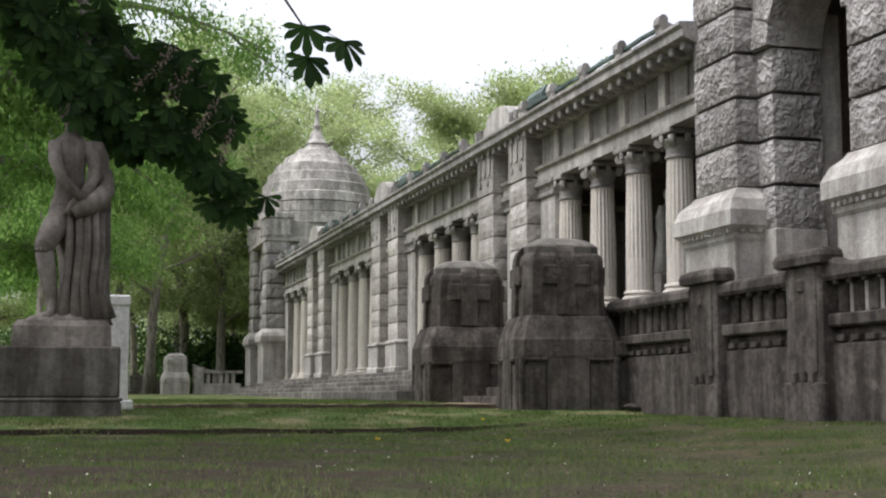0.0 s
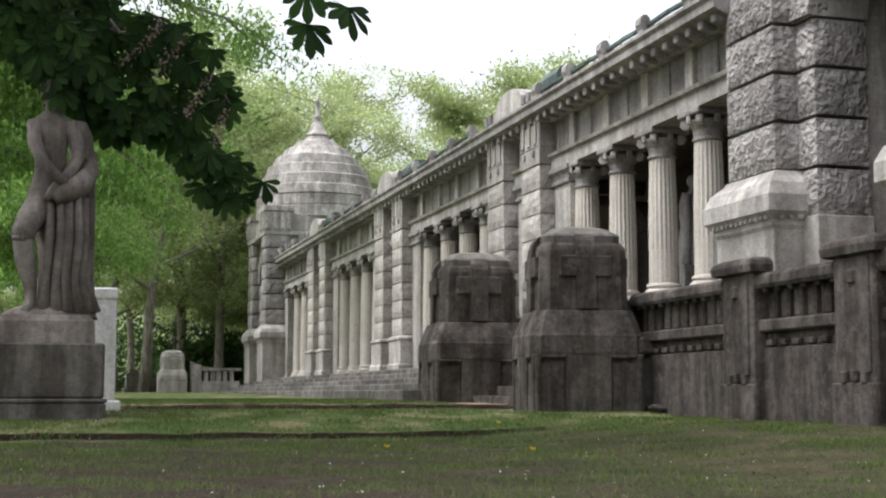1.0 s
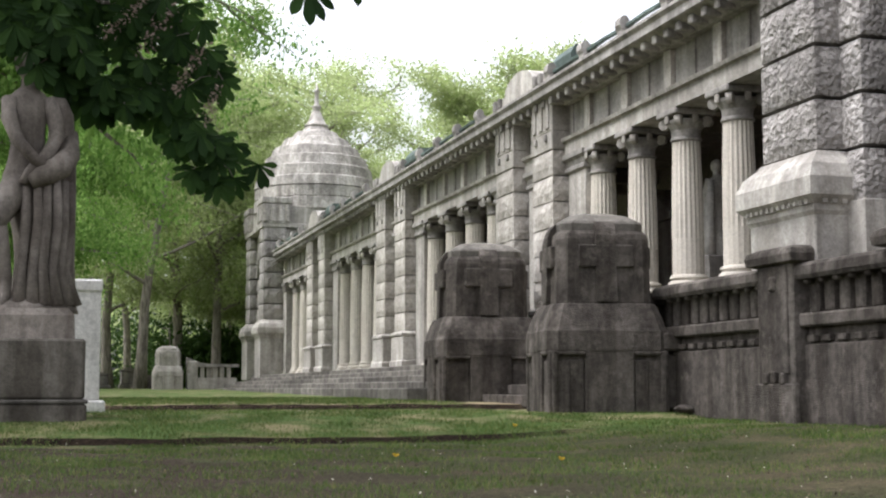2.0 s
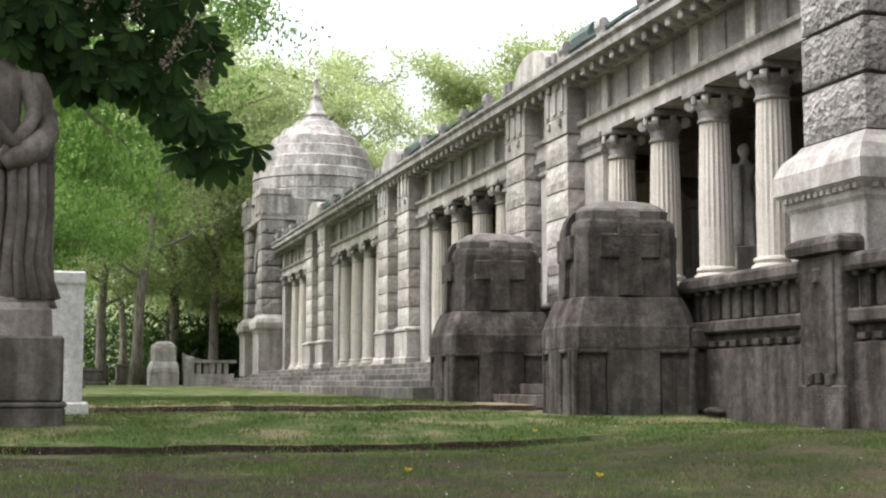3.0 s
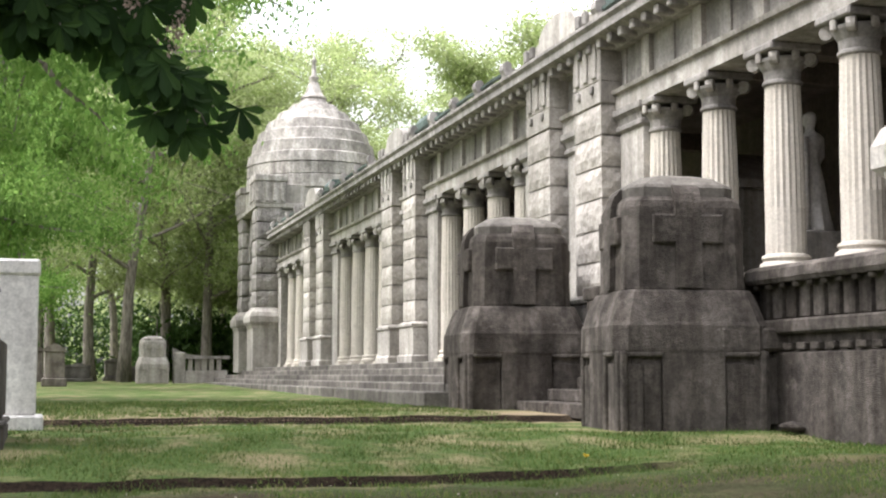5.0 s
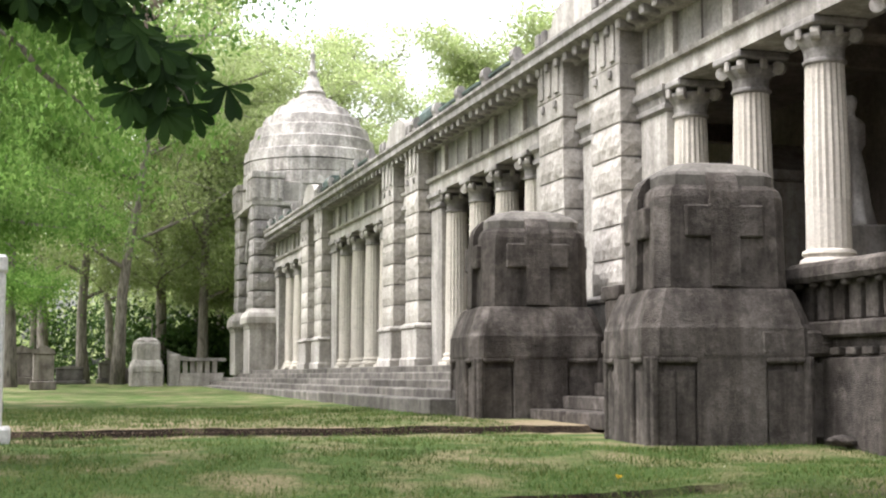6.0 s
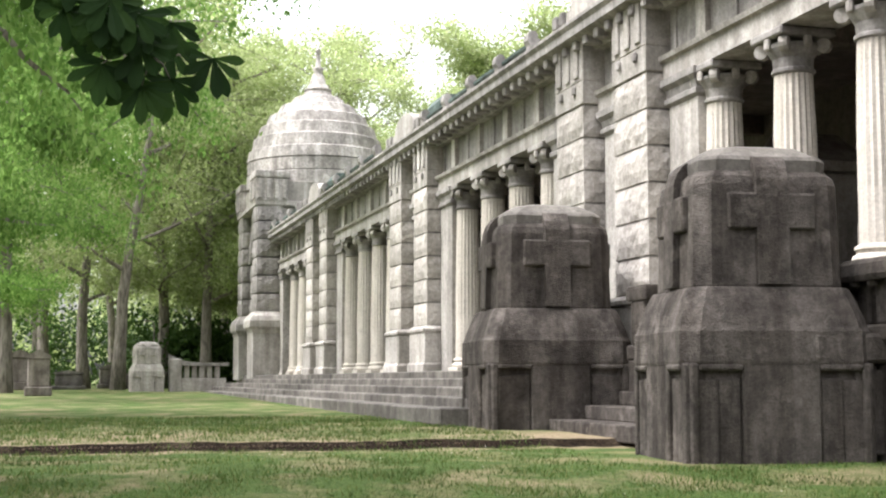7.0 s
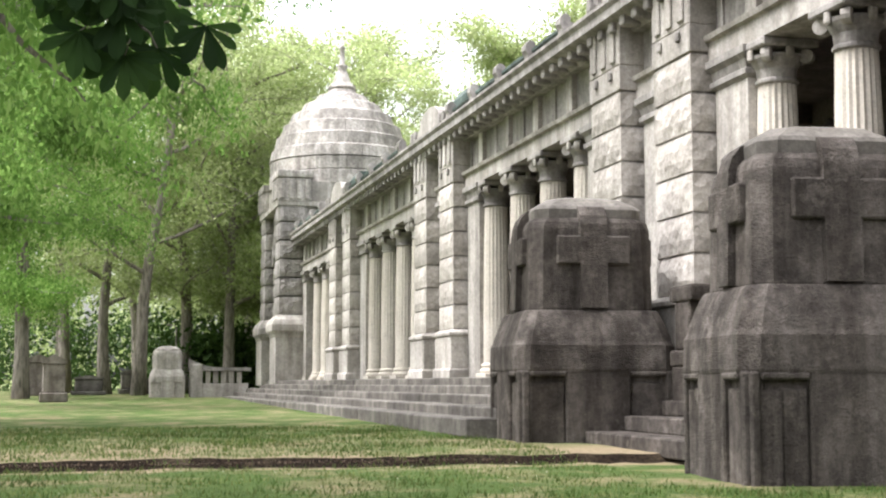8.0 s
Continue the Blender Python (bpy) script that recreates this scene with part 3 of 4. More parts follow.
    for sx in (-1, 1):
        for sy in (-1, 1):
            cx, cy = sx * (h - 0.5), sy * (h - 0.6)
            a = part("attic_pier", boxed(cx - 0.55, cx + 0.55, cy - 0.66, cy + 0.66, 6.55, 7.35, 0.03), DOME, ob)
            part("attic_cap", boxed(cx - 0.6, cx + 0.6, cy - 0.72, cy + 0.72, 7.35, 7.6, 0.05, 2), DOME, a)
            rib = finish(boxed(-0.07, 0.07, -0.05, 0.05, 6.65, 7.3, 0.015), "rib", DOME)
            for k in (-0.42, -0.14, 0.14, 0.42):
                piece("rib", rib, a, pose(cx + sx * 0.0 + k, cy - 0.67, 0))
                piece("rib", rib, a, pose(cx - 0.56, cy + k * 1.2, 0, 0, 0, 90))
    # dome in courses
    dome = part("dome", lathe(bmesh.new(), [(2.3, 6.9), (2.3, 7.0), (2.05, 8.5), (1.2, 10.2), (0.3, 10.9), (0.1, 10.95)], 32), DOME, ob, "stained stone dome laid in courses", True)
    courses = [(2.52, 7.25, 0.5), (2.50, 7.75, 0.45), (2.52, 8.2, 0.42), (2.36, 8.62, 0.46), (2.18, 9.08, 0.44), (1.9, 9.52, 0.42), (1.52, 9.94, 0.38), (1.06, 10.32, 0.32), (0.6, 10.64, 0.26)]
    for i, (r, z, hh) in enumerate(courses):
        n = max(8, int(15 * r / 2.5))
        nxt = courses[i + 1][0] if i + 1 < len(courses) else 0.28
        r2 = r - 0.4 * max(0.0, r - nxt)
        bm = bmesh.new()
        w = math.tau / n
        out = []
        for zz, rr in ((0.0, r), (hh - 0.05, r2), (hh - 0.01, r2 - 0.06)):
            out.append([(rr * math.cos(-w / 2 + 0.002 + (w - 0.004) * k / 3), rr * math.sin(-w / 2 + 0.002 + (w - 0.004) * k / 3), zz) for k in range(4)]
                       + [((rr - 0.4) * math.cos(w / 2 - w * k / 3), (rr - 0.4) * math.sin(w / 2 - w * k / 3), zz) for k in range(4)])
        rings(bm, out)
        me = finish(bm, "dome_stone", DOME)
        for k in range(n):
            piece("dome_stone", me, dome, pose(0, 0, z, 0, 0, 360 * (k + 0.5 * (i % 2)) / n))
    fin = part("finial", lathe(bmesh.new(), [(0.5, 10.86), (0.5, 10.95), (0.42, 11.0), (0.32, 11.15), (0.22, 11.45), (0.14, 11.6), (0.2, 11.68), (0.2, 11.74), (0.1, 11.8), (0.085, 12.3), (0.13, 12.36), (0.06, 12.45), (0.02, 12.75)], 12), DOME, ob, "slender stone finial", True)
    return ob


near_pavilion = pavilion()
near_pavilion.matrix_basis = pose(10.3, 7.05, 0) @ Matrix.Diagonal((1.15, 1.15, 1.13, 1))
copy_thing(near_pavilion, pose(9.5, 53.7, 0.0) @ Matrix.Diagonal((0.95, 0.95, 0.98, 1)))


# ---- dark stone pedestals, balustrade and stair ----


def cross_pedestal(stone_mat, cap_mat):
    """Squat pedestal: panelled base, sloping shoulder, upper block with a raised cross on each face, low domed cap."""
    ob = thing("pedestal", "soot-dark stone pedestal with raised crosses and a low domed cap", "pedestal", group="pedestals beside the stair")
    bm = bmesh.new()
    rings(bm, [octagon(hh, 0.10, z) for hh, z in ((0.63, 0.0), (0.625, 0.12), (0.615, 0.62))])
    base = part("base", bm, stone_mat, ob)
    bm = bmesh.new()
    rings(bm, [octagon(hh, c, z) for hh, c, z in ((0.675, 0.11, 0.62), (0.68, 0.11, 0.64), (0.675, 0.11, 0.82), (0.66, 0.11, 0.85), (0.645, 0.105, 0.90), (0.61, 0.10, 0.99), (0.572, 0.09, 1.07), (0.555, 0.085, 1.09))])
    part("shoulder", bm, stone_mat, ob, "sloping weathered shoulder")
    bm = bmesh.new()
    rings(bm, [octagon(hh, c, z) for hh, c, z in ((0.515, 0.10, 1.075), (0.53, 0.10, 1.10), (0.515, 0.10, 1.72), (0.50, 0.10, 1.77), (0.465, 0.10, 1.805))])
    up = part("upper_block", bm, stone_mat, ob)
    bm = bmesh.new()
    rings(bm, [octagon(hh, c, z) for hh, c, z in ((0.455, 0.10, 1.79), (0.46, 0.10, 1.875), (0.44, 0.10, 1.90), (0.33, 0.09, 1.965), (0.18, 0.05, 1.995), (0.05, 0.015, 2.0))])
    part("cap", bm, cap_mat, ob, "pale lichened domed cap")
    bm = bmesh.new()
    rings(bm, [[(-0.115, y, z), (0.115, y, z), (0.115, y2, z), (-0.115, y2, z)] for y, y2, z in
               ((-0.58, -0.45, 1.105), (-0.58, -0.45, 1.11), (-0.562, -0.4, 1.75), (-0.535, -0.3, 1.82), (-0.49, -0.25, 1.87), (-0.47, -0.2, 1.89))])
    bar = finish(bm, "cross_bar", stone_mat)
    arm = finish(boxed(-0.31, 0.31, -0.568, -0.45, 1.44, 1.66, 0.012), "cross_arm", stone_mat)
    lintel = finish(boxed(-0.15, 0.15, -0.685, -0.53, 0.585, 0.625, 0.012), "panel_lintel", stone_mat)
    rib = finish(boxed(-0.27, 0.27, -0.672, -0.53, 0.0, 0.63, 0.012), "base_face", stone_mat)
    edge = finish(boxed(-0.03, 0.03, -0.668, -0.53, 0.0, 0.63, 0.012), "base_corner", stone_mat)
    slab = finish(boxed(-0.085, 0.085, -0.645, -0.53, 0.0, 0.54, 0.01), "panel_slab", stone_mat)
    for a in (0, 90, 180, 270):
        turn = pose(0, 0, 0, 0, 0, a)
        piece("cross_bar", bar, up, turn)
        piece("cross_arm", arm, up, turn)
        piece("base_face", rib, base, turn)
        for s in (-1, 1):
            piece("panel_lintel", lintel, base, turn @ pose(s * 0.42, 0, 0))
            piece("panel_slab", slab, base, turn @ pose(s * 0.365, 0, 0))
            piece("panel_slab", slab, base, turn @ pose(s * 0.50, 0, -0.01))
            piece("base_corner", edge, base, turn @ pose(s * 0.60, 0, 0))
    return ob


ped = cross_pedestal(DARK, STEP)
ped.matrix_basis = pose(6.28, 13.05, -0.12, 0, 0, -8) @ Matrix.Diagonal((1.36, 1.30, 1.53, 1))
copy_thing(ped, pose(6.27, 18.8, -0.10, 0, 0, -6) @ Matrix.Diagonal((1.08, 1.08, 1.04, 1)))
far_ped = cross_pedestal(ASHLAR, ASHLAR)
far_ped.matrix_basis = pose(3.0, 52.5, 0.24) @ Matrix.Diagonal((0.9, 0.9, 0.92, 1))
far_ped["label"] = "pale weathered stone pedestal with raised crosses"


def stair():
    ob = thing("stair", "short flight of dark stone steps between two pedestals", "steps", kind="structure")
    for i in range(4):
        bm = boxed(6.0 + 0.48 * i, 7.5, 14.0, 18.0, -0.02 if i == 0 else 0.18 * i, 0.18 * (i + 1), 0.015)
        part("step", bm, DARK, ob)
    return ob


stair()


def cheek(y0, y1, x0, x1, slots):
    """Parapet beside the stair: low wall, band, stubby balusters and coping."""
    ob = thing("parapet", "dark stone parapet with stubby balusters and a rounded coping", "parapet", group="parapets beside the stair")
    part("wall", boxed(x0, x1, y0, y1, 0, 0.66, 0.01), DARK, ob)
    part("band", boxed(x0, x1, y0 - 0.05, y1 + 0.05, 0.66, 0.80, 0.02), DARK, ob)
    c = part("coping", boxed(x0, x1 + 0.1, y0 - 0.05, y1 + 0.05, 1.2, 1.34, 0.03, 2), DARK, ob)
    bal = finish(boxed(-0.09, 0.09, y0 + 0.04, y1 - 0.04, 0.8, 1.2, 0.015), "baluster", DARK)
    n = slots
    for i in range(n):
        piece("baluster", bal, ob, pose(x0 + (x1 - x0) * (i + 0.5) / n, 0, 0))
    return ob


south = cheek(9.85, 10.25, 5.35, 6.0, 4)
part("plinth_wall", boxed(5.05, 5.95, 9.4, 9.87, 0, 0.60, 0.012), DARK, south)
part("plinth_recess", boxed(5.05, 5.93, 9.46, 9.87, 0.60, 0.65), DARK, south)
part("plinth_band", boxed(5.05, 5.95, 9.32, 9.87, 0.65, 0.86, 0.025), DARK, south)
south.matrix_basis = Matrix.Diagonal((1.28, 1.3, 1.3, 1))
north = cheek(13.1, 13.5, 5.45, 6.1, 3)
north.matrix_basis = Matrix.Diagonal((1.28, 1.3, 1.42, 1))


def balustrade():
    ob = thing("balustrade", "dark weathered stone balustrade with square posts", "balustrade")
    ob.matrix_basis = pose(-1.0, -3.4, 0) @ Matrix.Diagonal((1.3, 1.3, 1.3, 1))
    x0, x1 = 6.3, 6.6
    part("wall", boxed(x0 + 0.02, x1, 2.5, 12.4, -0.3, 0.64, 0.01), DARK, ob)
    part("band", boxed(x0 - 0.03, x1, 2.5, 12.4, 0.80, 0.93, 0.02), DARK, ob)
    part("recess_wall", boxed(x0 + 0.07, x1, 2.5, 12.4, 0.64, 0.80), DARK, ob)
    ledge = finish(boxed(x0 + 0.01, x0 + 0.07, -0.065, 0.065, 0.66, 0.72, 0.008), "ledge_stone", DARK)
    bal = finish(boxed(x0 + 0.05, x1 - 0.06, -0.075, 0.075, 0.93, 1.26, 0.02), "baluster", DARK)
    dent = finish(boxed(x0 - 0.04, x0 + 0.02, -0.04, 0.04, 1.205, 1.255, 0.015), "drip", DARK)
    posts = [9.55, 7.35, 5.15, 2.95]
    for py in posts:
        post = part("post", boxed(x0 - 0.09, x1, py - 0.34, py + 0.34, -0.3, 1.42, 0.012), DARK, ob)
        part("post_face", boxed(x0 - 0.115, x0 - 0.05, py - 0.25, py + 0.25, 0.36, 1.40, 0.01), DARK, post)
        part("post_foot", boxed(x0 - 0.125, x0 - 0.05, py - 0.37, py + 0.37, -0.3, 0.27, 0.015), DARK, post)
        drop = finish(boxed(x0 - 0.14, x0 - 0.06, -0.045, 0.045, 0.26, 0.37, 0.012), "drop", DARK)
        for d in (-0.16, 0.0, 0.16):
            piece("drop", drop, post, pose(0, py + d, 0.02 * (d == 0)))
        part("shield", boxed(x0 - 0.14, x0 - 0.10, py - 0.06, py + 0.06, 1.16, 1.30, 0.018), DARK, post)
        bm = bmesh.new()
        rings(bm, [[(x0 - a, py - 0.34 - a + 0.06, z), (x1 + 0.05, py - 0.34 - a + 0.06, z), (x1 + 0.05, py + 0.34 + a - 0.06, z), (x0 - a, py + 0.34 + a - 0.06, z)]
                   for a, z in ((0.1, 1.41), (0.16, 1.43), (0.17, 1.50), (0.15, 1.55), (0.08, 1.585))])
        part("post_cap", bm, DARK, post)
    ends = [12.4] + posts + [2.5]
    for i, (a, b) in enumerate(zip(ends, ends[1:])):
        hi = a - (0.34 if i else 0.0)
        lo = b + (0.34 if b > 2.5 else 0.0)
        bm = bmesh.new()
        pr = [(x0 - 0.06, 1.25), (x0 - 0.08, 1.29), (x0 - 0.07, 1.37), (x0 - 0.02, 1.41), (x1, 1.41), (x1, 1.25)]
        rise = 0.12 if i in (2, 3) else 0.0
        secs = []
        for k in range(9):
            y = hi + (lo - hi) * k / 8
            up = rise * (max(0.0, abs(k - 4) / 4 - 0.35) ** 2) * 2
            secs.append([(x, y, z + up * (z > 1.3)) for x, z in pr])
        rings(bm, secs)
        part("coping", bm, DARK, ob)
        n = max(3, round((hi - lo) / 0.235))
        for k in range(n):
            y = lo + (hi - lo) * (k + 0.5) / n
            piece("baluster", bal, ob, pose(0, y, 0))
            piece("drip", dent, ob, pose(0, y, 0))
            piece("ledge_stone", ledge, ob, pose(0, y, 0))
    return ob


balustrade()


def far_balustrade():
    ob = thing("balustrade", "pale stone balustrade with a sweeping coping", "balustrade")
    x0, x1, y = 3.9, 5.9, 52.5
    part("wall", boxed(x0, x1, y - 0.15, y + 0.15, 0.15, 0.75, 0.02), ASHLAR, ob)
    part("post", boxed(x0 - 0.1, x0 + 0.35, y - 0.25, y + 0.25, 0.15, 1.45, 0.03), ASHLAR, ob)
    bal = finish(boxed(-0.09, 0.09, -0.1, 0.1, 0.75, 1.2, 0.02), "baluster", ASHLAR)
    for k in range(5):
        piece("baluster", bal, ob, pose(x0 + 0.55 + 0.28 * k, y, 0))
    bm = bmesh.new()
    secs = []
    for k in range(9):
        x = x0 - 0.12 + (x1 - x0 + 0.2) * k / 8
        up = 0.3 * max(0.0, 1 - k / 4) ** 2
        secs.append([(x, y - 0.2, 1.2), (x, y - 0.2, 1.32 + up), (x, y + 0.2, 1.32 + up), (x, y + 0.2, 1.2)])
    rings(bm, secs)
    part("coping", bm, FRIEZE, ob)


far_balustrade()


# ---- statues and tombs ----
def draped_figure(name, label, m, mat, height=1.8):
    """A standing draped figure as one plain mesh."""
    bm = bmesh.new()
    s = height / 1.8
    levels = [(0.00, 0.30, 0.26, 0.00, 0.00), (0.10, 0.29, 0.25, 0.0, 0.0), (0.45, 0.24, 0.21, 0.02, 0.0), (0.75, 0.235, 0.19, 0.04, 0.0),
              (0.92, 0.24, 0.18, 0.085, 0.0), (1.05, 0.19, 0.15, 0.07, 0.0), (1.18, 0.155, 0.125, 0.03, 0.0), (1.32, 0.195, 0.15, -0.01, 0.0),
              (1.42, 0.215, 0.14, -0.03, 0.0), (1.48, 0.14, 0.10, -0.03, 0.0), (1.52, 0.07, 0.07, 0.01, 0.0), (1.58, 0.065, 0.07, 0.0, -0.01),
              (1.63, 0.085, 0.10, 0.0, -0.02), (1.70, 0.095, 0.115, 0.0, -0.02), (1.77, 0.08, 0.10, 0.0, -0.01), (1.81, 0.03, 0.04, 0.0, 0.0)]
    secs = []
    for z, a, b, cx, cy in levels:
        sec = []
        for k in range(48):
            t = math.tau * k / 48
            f = 1 + (0.11 * math.sin(6 * t + 3 * z) + 0.06 * math.sin(11 * t - 4 * z)) * max(0.0, 1 - z / 1.0)
            sec.append((s * (cx + a * f * math.cos(t)), s * (cy + b * f * math.sin(t)), s * z))
        secs.append(sec)
    rings(bm, secs)
    for side, pts in ((1, [(0.2, 0.0, 1.42), (0.25, -0.05, 1.2), (0.17, -0.16, 0.98), (0.0, -0.2, 0.92)]),
                      (-1, [(-0.2, 0.0, 1.42), (-0.27, -0.04, 1.18), (-0.2, -0.15, 0.95), (-0.05, -0.22, 0.86)])):
        tube(bm, [tuple(s * v for v in p) for p in pts], [s * r for r in (0.075, 0.062, 0.05, 0.045)], 10)
    tube(bm, [(s * 0.22, s * 0.08, s * 1.4), (s * 0.30, s * 0.1, s * 1.0), (s * 0.30, s * 0.08, s * 0.5), (s * 0.28, s * 0.05, 0.0)], [s * r for r in (0.05, 0.09, 0.10, 0.12)], 10)
    tube(bm, [(s * 0.05, -s * 0.2, s * 0.9), (s * 0.06, -s * 0.24, s * 0.55), (s * 0.08, -s * 0.25, s * 0.08)], [s * r for r in (0.06, 0.075, 0.09)], 8)
    ob = part(name, bm, mat, smooth=True)
    ob.matrix_basis = m
    return tagged(ob, label, "statue")


def statue_plinth():
    ob = thing("plinth", "dark mossy stone plinth under a statue", "plinth", (0, 0, 0))
    ob.matrix_basis = pose(-2.09, 12.1, -0.26) @ Matrix.Diagonal((1.45, 1.45, 1.5, 1))
    part("base_course", boxed(-0.68, 0.58, -0.55, 0.55, -0.06, 0.24, 0.02), PLINTH, ob)
    part("ledge", boxed(-0.69, 0.59, -0.56, 0.56, 0.24, 0.275, 0.01), STEP, ob, "pale ledge")
    part("body", boxed(-0.66, 0.56, -0.53, 0.53, 0.275, 0.78, 0.02), PLINTH, ob)
    bm = bmesh.new()
    rings(bm, [[(-w, -d, z), (w - 0.05, -d, z), (w - 0.05, d, z), (-w, d, z)] for w, d, z in ((0.52, 0.45, 0.78), (0.51, 0.44, 0.98), (0.46, 0.4, 1.04))])
    part("top_block", bm, FIGURE, ob)
    return ob


statue_plinth()


def leaning_figure(m, mat):
    """The figure on the plinth as one plain mesh: a nude torso leaning on a draped block, one knee forward, both arms drawn across to the drapery."""
    bm = bmesh.new()

    def body(sections, n=32, fold=0.0, waves=9):
        rings(bm, [[(cx + a * (1 + fold * math.sin(waves * t + 5 * z)) * math.cos(t), cy + b * (1 + fold * math.sin(waves * t + 5 * z)) * math.sin(t), z)
                    for t in (math.tau * k / n for k in range(n))] for z, a, b, cx, cy in sections])

    # torso and head
    body([(1.42, 0.24, 0.22, -0.12, 0.0), (1.60, 0.27, 0.23, -0.08, 0.0), (1.80, 0.24, 0.20, -0.05, 0.0), (2.02, 0.20, 0.17, -0.06, 0.0),
          (2.22, 0.22, 0.19, -0.08, -0.02), (2.42, 0.25, 0.21, -0.09, -0.03), (2.58, 0.26, 0.18, -0.07, 0.0), (2.68, 0.17, 0.13, -0.06, 0.0),
          (2.75, 0.085, 0.085, -0.07, 0.0), (2.86, 0.08, 0.085, -0.08, -0.02), (2.92, 0.12, 0.14, -0.10, -0.03), (3.04, 0.14, 0.165, -0.11, -0.03),
          (3.16, 0.13, 0.15, -0.10, -0.02), (3.25, 0.07, 0.08, -0.09, 0.0)])
    # standing leg under drapery and the skirt of folds
    body([(0.02, 0.34, 0.30, 0.10, 0.0), (0.35, 0.30, 0.27, 0.12, 0.0), (0.80, 0.27, 0.25, 0.10, 0.0), (1.20, 0.29, 0.25, 0.04, 0.0), (1.55, 0.26, 0.22, -0.04, 0.0)], 72, 0.10, 9)
    # forward leg: thigh, knee, shin, foot
    tube(bm, [(-0.16, -0.10, 1.50), (-0.30, -0.24, 1.28), (-0.42, -0.34, 1.04), (-0.43, -0.34, 0.92)], [0.19, 0.18, 0.145, 0.12], 14)
    tube(bm, [(-0.43, -0.34, 1.02), (-0.37, -0.30, 0.66), (-0.30, -0.27, 0.34), (-0.29, -0.27, 0.10), (-0.37, -0.36, 0.04)], [0.13, 0.125, 0.085, 0.07, 0.06], 12)
    # arms
    tube(bm, [(0.14, -0.05, 2.58), (0.24, -0.10, 2.34), (0.27, -0.14, 2.10), (0.14, -0.26, 1.86), (-0.06, -0.34, 1.62), (-0.13, -0.36, 1.48)], [0.11, 0.105, 0.09, 0.08, 0.065, 0.06], 12)
    tube(bm, [(-0.29, -0.08, 2.55), (-0.30, -0.22, 2.28), (-0.20, -0.33, 2.00), (0.00, -0.38, 1.78), (0.16, -0.38, 1.66)], [0.10, 0.095, 0.08, 0.07, 0.06], 12)
    # roll of cloth at the hip, hanging folds and the upright slab behind
    tube(bm, [(-0.05, -0.34, 1.50), (0.12, -0.36, 1.60), (0.30, -0.30, 1.72), (0.42, -0.12, 1.90), (0.46, 0.05, 2.20)], [0.10, 0.14, 0.15, 0.13, 0.08], 12)
    for k, (fx, fy) in enumerate(((-0.08, -0.30), (0.04, -0.34), (0.15, -0.34), (0.26, -0.31), (0.36, -0.24), (0.43, -0.12))):
        tube(bm, [(fx, fy, 1.55), (fx + 0.02 * (k % 2), fy - 0.03, 1.0), (fx - 0.03, fy - 0.02, 0.45), (fx - 0.05 + 0.03 * k, fy - 0.05, 0.02)], [0.05, 0.065, 0.06, 0.085], 8, 0.8)
    rings(bm, [[(0.24, -0.10, z), (0.50 - c, -0.06, z), (0.54 - c, 0.10, z), (0.48 - c, 0.26, z), (0.20, 0.26, z)] for z, c in ((0.0, -0.04), (0.6, 0.0), (1.4, 0.0), (2.1, 0.02), (2.45, 0.06), (2.62, 0.14))])
    # rocky ground under the feet
    body([(-0.06, 0.62, 0.46, -0.03, -0.02), (0.02, 0.58, 0.43, -0.02, -0.02), (0.10, 0.45, 0.36, 0.03, 0.0), (0.14, 0.2, 0.2, 0.05, 0.0)], 40, 0.04, 7)
    ob = part("statue", bm, mat, smooth=True)
    ob.matrix_basis = m
    return tagged(ob, "weathered grey-brown stone statue of a leaning figure with drapery", "statue")


leaning_figure(pose(-2.0, 12.1, 1.33, 0, 0, 6) @ Matrix.Diagonal((1.08, 1.05, 1.06, 1)), FIGURE)


def white_stele():
    ob = thing("gravestone", "tall white marble gravestone on a low base", "gravestone", (0, 0, 0))
    ob.matrix_basis = pose(-1.22, 14.7, -0.06) @ Matrix.Diagonal((1.1, 1.3, 1.34, 1))
    part("base", boxed(-0.24, 0.28, -0.2, 0.2, -0.02, 0.13, 0.02), MARBLE, ob)
    part("slab", boxed(-0.2, 0.2, -0.13, 0.13, 0.13, 1.33, 0.012), MARBLE, ob)
    part("cap", boxed(-0.215, 0.215, -0.15, 0.15, 1.33, 1.47, 0.02), MARBLE, ob)
    ob = thing("gravestone", "narrow polished black granite gravestone", "gravestone", (-1.6, 21.0, 0.08))
    part("base", boxed(-0.4, 0.42, -0.2, 0.2, 0.0, 0.2, 0.02), GRANITE, ob)
    part("slab", boxed(-0.33, 0.33, -0.1, 0.1, 0.2, 1.2, 0.02), GRANITE, ob)


white_stele()


